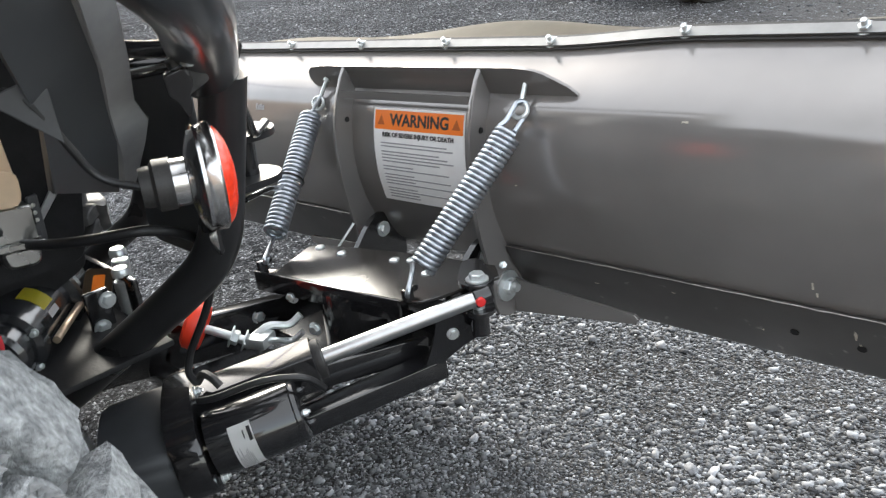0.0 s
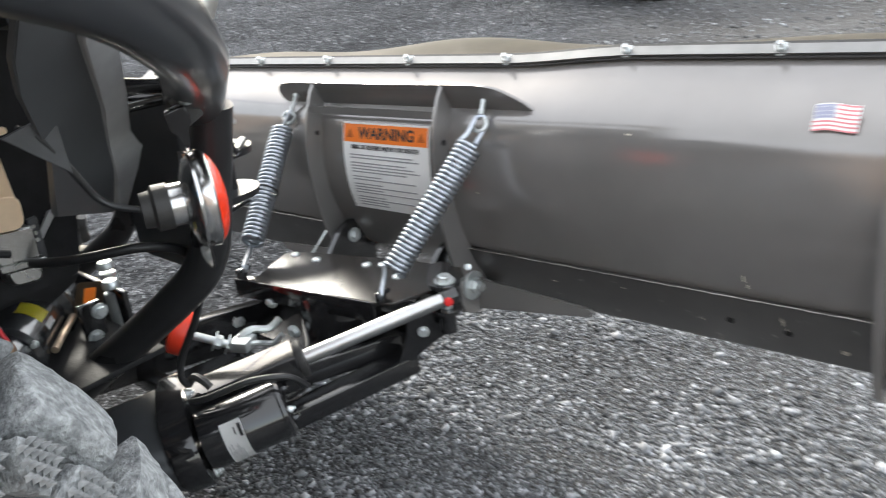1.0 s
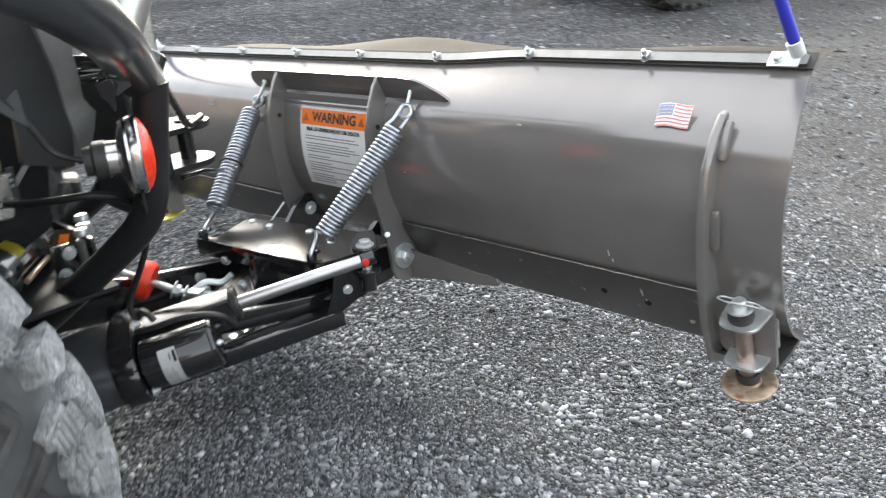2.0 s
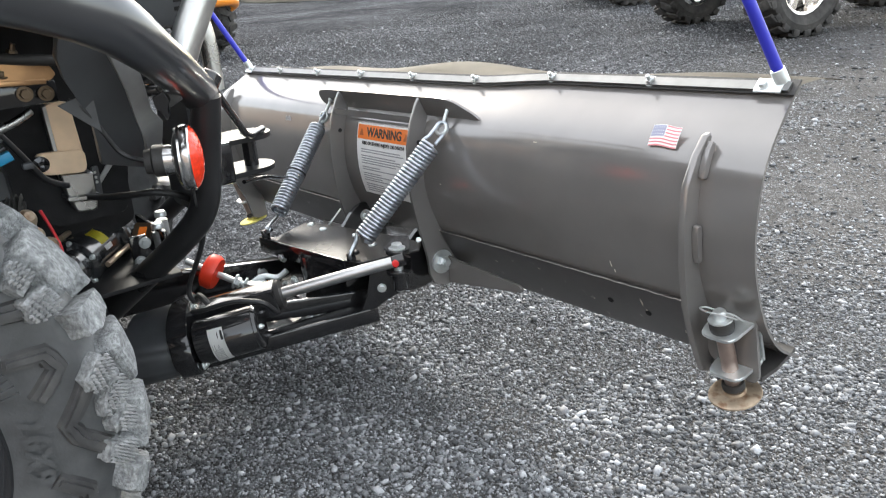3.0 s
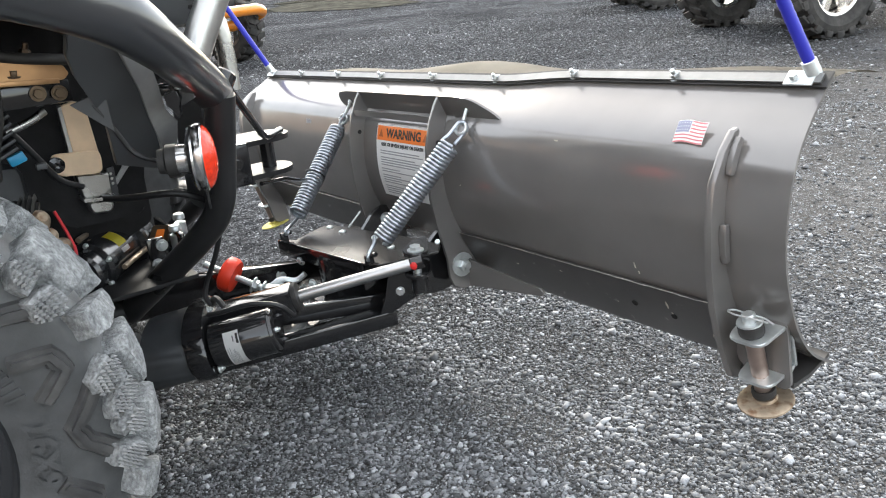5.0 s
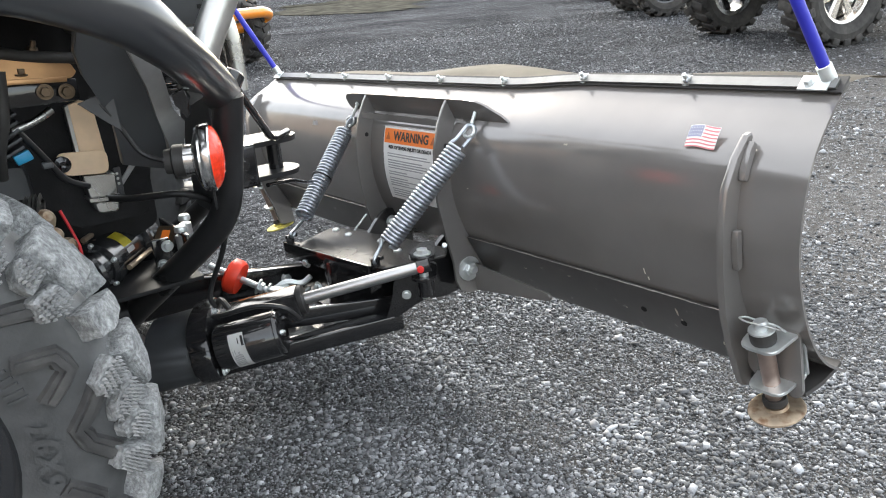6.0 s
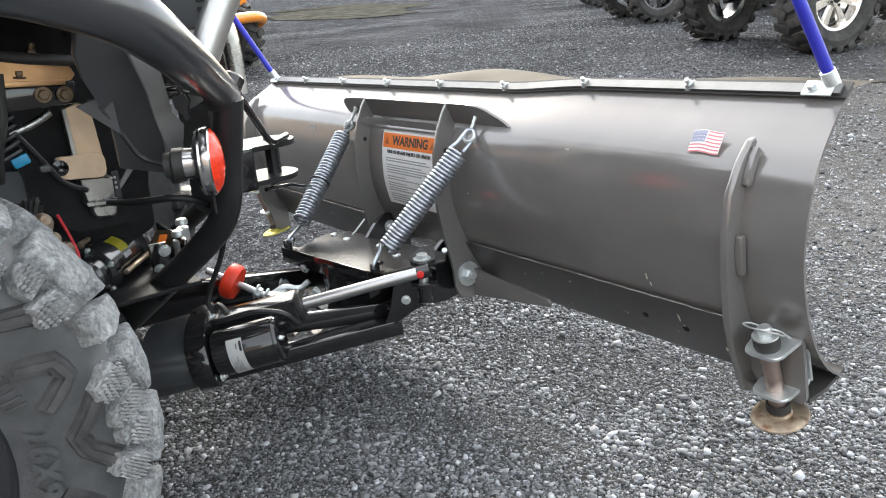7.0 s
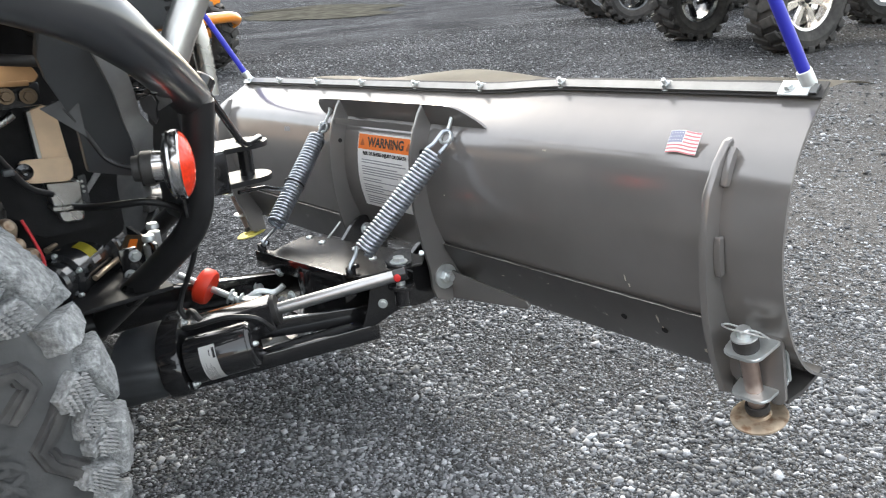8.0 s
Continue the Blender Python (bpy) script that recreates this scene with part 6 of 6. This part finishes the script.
# ---- parked vehicles across the yard ----
def far_tyre_mesh(r, w):
    """The smooth carcass of a tyre seen from afar."""
    bm = new_bm()
    add_lathe(bm, [(r * 0.58, -w * 0.42), (r * 0.75, -w * 0.5), (r * 0.88, -w * 0.46), (r * 0.93, -w * 0.3), (r * 0.94, 0), (r * 0.93, w * 0.3), (r * 0.88, w * 0.46), (r * 0.75, w * 0.5), (r * 0.58, w * 0.42), (r * 0.5, 0), (r * 0.58, -w * 0.42)], (0, 0, 0), (1, 0, 0), 56)
    return finish(bm, FAR_TYRE, "tyre", 30)


def far_tread_mesh(r, w, n=20):
    bm = new_bm()
    for k in range(n):
        for side in (1, -1):
            a = 2 * math.pi * (k + (0 if side > 0 else 0.5)) / n
            t = Matrix.Rotation(a, 4, "X")
            add_box(bm, t @ Vector((side * w * 0.25, 0, r * 0.962)), (w * 0.46, 2 * math.pi * r / n * 0.55, r * 0.055), t @ Matrix.Rotation(side * 0.35, 4, "Z"), 0.003)
            add_box(bm, t @ Vector((side * w * 0.47, 0, r * 0.90)), (w * 0.08, 2 * math.pi * r / n * 0.50, r * 0.11), t, 0.003)
    return finish(bm, FAR_TYRE, "tread", 30)


def rim_mesh(r, mat):
    bm = new_bm()
    add_lathe(bm, [(r * 0.86, 0.03), (r * 0.9, 0.088), (r, 0.094), (r * 1.02, 0.086), (r * 0.94, 0.07), (r * 0.88, -0.08), (r * 0.98, -0.09), (r * 0.82, -0.085), (r * 0.82, 0.02)], (0, 0, 0), (1, 0, 0), 48)
    return finish(bm, mat, "wheel", 40)


def hub_mesh(r, mat):
    bm = new_bm()
    add_lathe(bm, [(0, 0.078), (r * 0.20, 0.078), (r * 0.27, 0.066), (r * 0.27, 0.03), (0, 0.03)], (0, 0, 0), (1, 0, 0), 24)
    return finish(bm, mat, "hub", 40)


def spoke_mesh(r, mat):
    bm = new_bm()
    add_plate(bm, [(-r * 0.09, r * 0.2), (r * 0.09, r * 0.2), (r * 0.15, r * 0.9), (-r * 0.15, r * 0.9)], 0.025, Matrix.Translation((0.052, 0, 0)) @ YZ, 0.004)
    return finish(bm, mat, "spoke", 40)


def cap_mesh():
    bm = new_bm()
    add_lathe(bm, [(0, 0.086), (0.026, 0.084), (0.032, 0.076), (0, 0.076)], (0, 0, 0), (1, 0, 0), 20)
    for k in range(4):
        a = math.pi / 2 * k + 0.4
        add_bolt(bm, (0.076, 0.046 * math.cos(a), 0.046 * math.sin(a)), (1, 0, 0), 0.009, 0.010, False)
    return finish(bm, BLACK, "cap")


FAR_TYRE_ME = far_tyre_mesh(0.345, 0.25)
FAR_TREAD_ME = far_tread_mesh(0.345, 0.25)
SILVER_RIM = rim_mesh(0.200, BRIGHT_RIM), hub_mesh(0.200, BRIGHT_RIM), spoke_mesh(0.200, BRIGHT_RIM), 7
DARK_RIM = rim_mesh(0.200, BLACK_GLOSS), hub_mesh(0.200, BLACK_GLOSS), spoke_mesh(0.200, BLACK_GLOSS), 6
CAP = cap_mesh()


def far_wheel(car, m, kind, label):
    """A parked vehicle's wheel: rim with hub, spokes, tyre and tread."""
    rim, hub, spoke, count = kind
    w = hang("wheel", rim, car, m, label)
    hang("hub", hub, w, m)
    for k in range(count):
        hang("spoke", spoke, w, m @ Matrix.Rotation(2 * math.pi * k / count, 4, "X"))
    hang("tyre", FAR_TYRE_ME, w, m)
    tagged(hang("tread", FAR_TREAD_ME, w, m), "", "", "", "stuff")
    hang("cap", CAP, w, m)


BUGGY = 1.28


def parked_buggy(at, yaw, rim, paint, label, steer):
    """A side-by-side buggy: four wheels, arms, tub, fenders, seats' shell and roll cage."""
    m = pose(*at, 0, 0, yaw) @ Matrix.Scale(BUGGY, 4)
    car = thing("parked_buggy", m, label, "vehicle", "parked vehicles")
    for x, y, turn in ((0.70, -0.86, steer), (0.70, 0.86, 0), (-0.70, -0.86, 180 + steer), (-0.70, 0.86, 180)):
        mm = m @ pose(x, y, 0.338, 0, 0, turn) @ pose(0, 0, 0, 20 * x + 13 * y, 0, 0)
        far_wheel(car, mm, rim if x > 0 else DARK_RIM, "spoked rim with a knobbly tyre")
        part("suspension_arm", add_rod(new_bm(), (x * 0.35, y * 0.9, 0.36), (x * 0.85, y, 0.30), 0.022, 10), BLACK, car, "", True)
        part("shock", add_rod(new_bm(), (x * 0.45, y * 0.9, 0.72), (x * 0.72, y, 0.34), 0.030, 12), PLASTIC, car, "", True)
        bm = new_bm()
        arc = [(-0.46, 0.55), (-0.42, 0.72), (-0.28, 0.82), (0.28, 0.82), (0.42, 0.72), (0.46, 0.55), (0.42, 0.55), (0.36, 0.68), (0.26, 0.77), (-0.26, 0.77), (-0.36, 0.68), (-0.42, 0.55)]
        add_plate(bm, [(y + a, b) for a, b in arc], 0.34, Matrix.Translation((x * 0.92, 0, 0)) @ YZ, 0.01)
        part("fender", bm, paint, car, "", True)
    part("tub", add_box(new_bm(), (0, 0, 0.60), (0.86, 2.0, 0.20), None, 0.04), PLASTIC, car, "", True)
    part("body", add_box(new_bm(), (0, 0.1, 0.68), (0.86, 1.0, 0.34), None, 0.06), paint, car, "", True)
    part("hood", add_box(new_bm(), (0, 0.95, 0.80), (0.66, 0.75, 0.22), None, 0.07), paint, car, "", True)
    part("cargo_bed", add_box(new_bm(), (0, -0.95, 0.84), (0.72, 0.65, 0.24), None, 0.03), PLASTIC, car, "", True)
    for x in (0.46, -0.46):
        path = rounded([(x, 0.62, 0.80), (x * 0.9, 0.30, 1.62), (x * 0.9, -0.45, 1.66), (x, -0.62, 0.80)], 0.12)
        part("cage_tube", add_tube(new_bm(), path, 0.025, 10), BLACK, car, "", True)
    return car


def buggy_at(contact, yaw, rim, paint, label, steer=0):
    """Set a buggy so that its wheel on the near corner touches the ground at the given place."""
    c, s = math.cos(radians(yaw)), math.sin(radians(yaw))
    lx, ly = 0.74 * BUGGY, -0.86 * BUGGY
    return parked_buggy((contact[0] - (c * lx - s * ly), contact[1] - (s * lx + c * ly), 0), yaw, rim, paint, label, steer)


buggy_at((-1.25, 5.45), -28, SILVER_RIM, RUST_PAINT, "brown and black buggy with bright spoked rims, parked on gravel", 13)
buggy_at((-5.27, 8.35), -36, DARK_RIM, PLASTIC, "black buggy with dark rims, parked in a row on gravel", 8)
buggy_at((-9.75, 12.2), -40, DARK_RIM, PLASTIC_GREY, "grey buggy with dark rims, parked in a row on gravel")


def orange_truck():
    m = pose(-6.32, 1.92, 0, 0, 0, -62) @ Matrix.Scale(1.12, 4)
    car = thing("orange_truck", m, "orange small off-road truck with a tube bumper, parked on gravel", "vehicle", "parked vehicles")
    for x, y, turn in ((0.62, 0.0, 0), (-0.62, 0.0, 180), (0.62, -1.9, 0), (-0.62, -1.9, 180)):
        mm = m @ pose(x, y, 0.338, 0, 0, turn)
        far_wheel(car, mm, DARK_RIM, "dark rim with a knobbly tyre")
        bm = new_bm()
        arc = [(-0.52, 0.60), (-0.46, 0.80), (-0.30, 0.92), (0.10, 0.92), (0.18, 0.80), (0.16, 0.62), (0.12, 0.62), (0.12, 0.74), (0.04, 0.80), (-0.28, 0.80), (-0.40, 0.74), (-0.47, 0.60)]
        add_plate(bm, [(y + a, b - 0.12) for a, b in arc], 0.26, Matrix.Translation((x, 0, 0)) @ YZ, 0.02)
        part("fender", bm, ORANGE_PAINT, car, "", True)
    part("body", add_box(new_bm(), (0, -1.25, 0.72), (1.1, 2.2, 0.5), None, 0.06), ORANGE_PAINT, car, "", True)
    part("hood", add_box(new_bm(), (0, -0.25, 0.98), (0.95, 0.7, 0.20), None, 0.05), ORANGE_PAINT, car, "", True)
    part("cab", add_box(new_bm(), (0, -1.4, 1.25), (1.05, 1.4, 0.6), None, 0.08), PLASTIC, car, "", True)
    part("grille", add_box(new_bm(), (0, 0.16, 0.84), (0.9, 0.05, 0.24), None, 0.01), PLASTIC_GREY, car, "grey grille", True)
    path = rounded([(0.40, -0.10, 0.34), (0.60, 0.16, 0.36), (0.76, 0.34, 0.46), (0.58, 0.42, 0.50), (-0.58, 0.42, 0.50), (-0.76, 0.34, 0.46), (-0.60, 0.16, 0.36), (-0.40, -0.10, 0.34)], 0.10)
    part("bumper_tube", add_tube(new_bm(), path, 0.052, 14), ORANGE_PAINT, car, "orange tube bumper", True)
    part("bumper_plate", add_box(new_bm(), (0, 0.14, 0.60), (1.2, 0.14, 0.12), None, 0.03), PLASTIC, car, "", True)


orange_truck()


# ---- verge at the far side of the yard ----
def verge():
    bm = new_bm()
    rng = random.Random(3)
    ring = []
    for k in range(160):
        a = 2 * math.pi * k / 160
        r = 1 + 0.10 * math.sin(5 * a + 1) + rng.uniform(-0.16, 0.10)
        ring.append(bm.verts.new((-24 + 8 * r * math.cos(a), 13.8 + 3.0 * r * math.sin(a) - 0.45 * 8 * math.cos(a), 0.02)))
    top = bm.verts.new((-24, 13.8, 0.10))
    for k in range(160):
        bm.faces.new((ring[k], ring[(k + 1) % 160], top))
    single("grass_verge", bm, GRASS, "strip of dry brown-green grass at the yard's edge", "grass", kind="structure")
    bm = add_box(new_bm(), (-38, 27, 0.03), (14, 2.5, 0.08), Matrix.Rotation(radians(-25), 4, "Z"), 0.01)
    single("concrete_kerb", bm, CONCRETE, "pale concrete slab beyond the grass", "pavement", kind="structure")


verge()
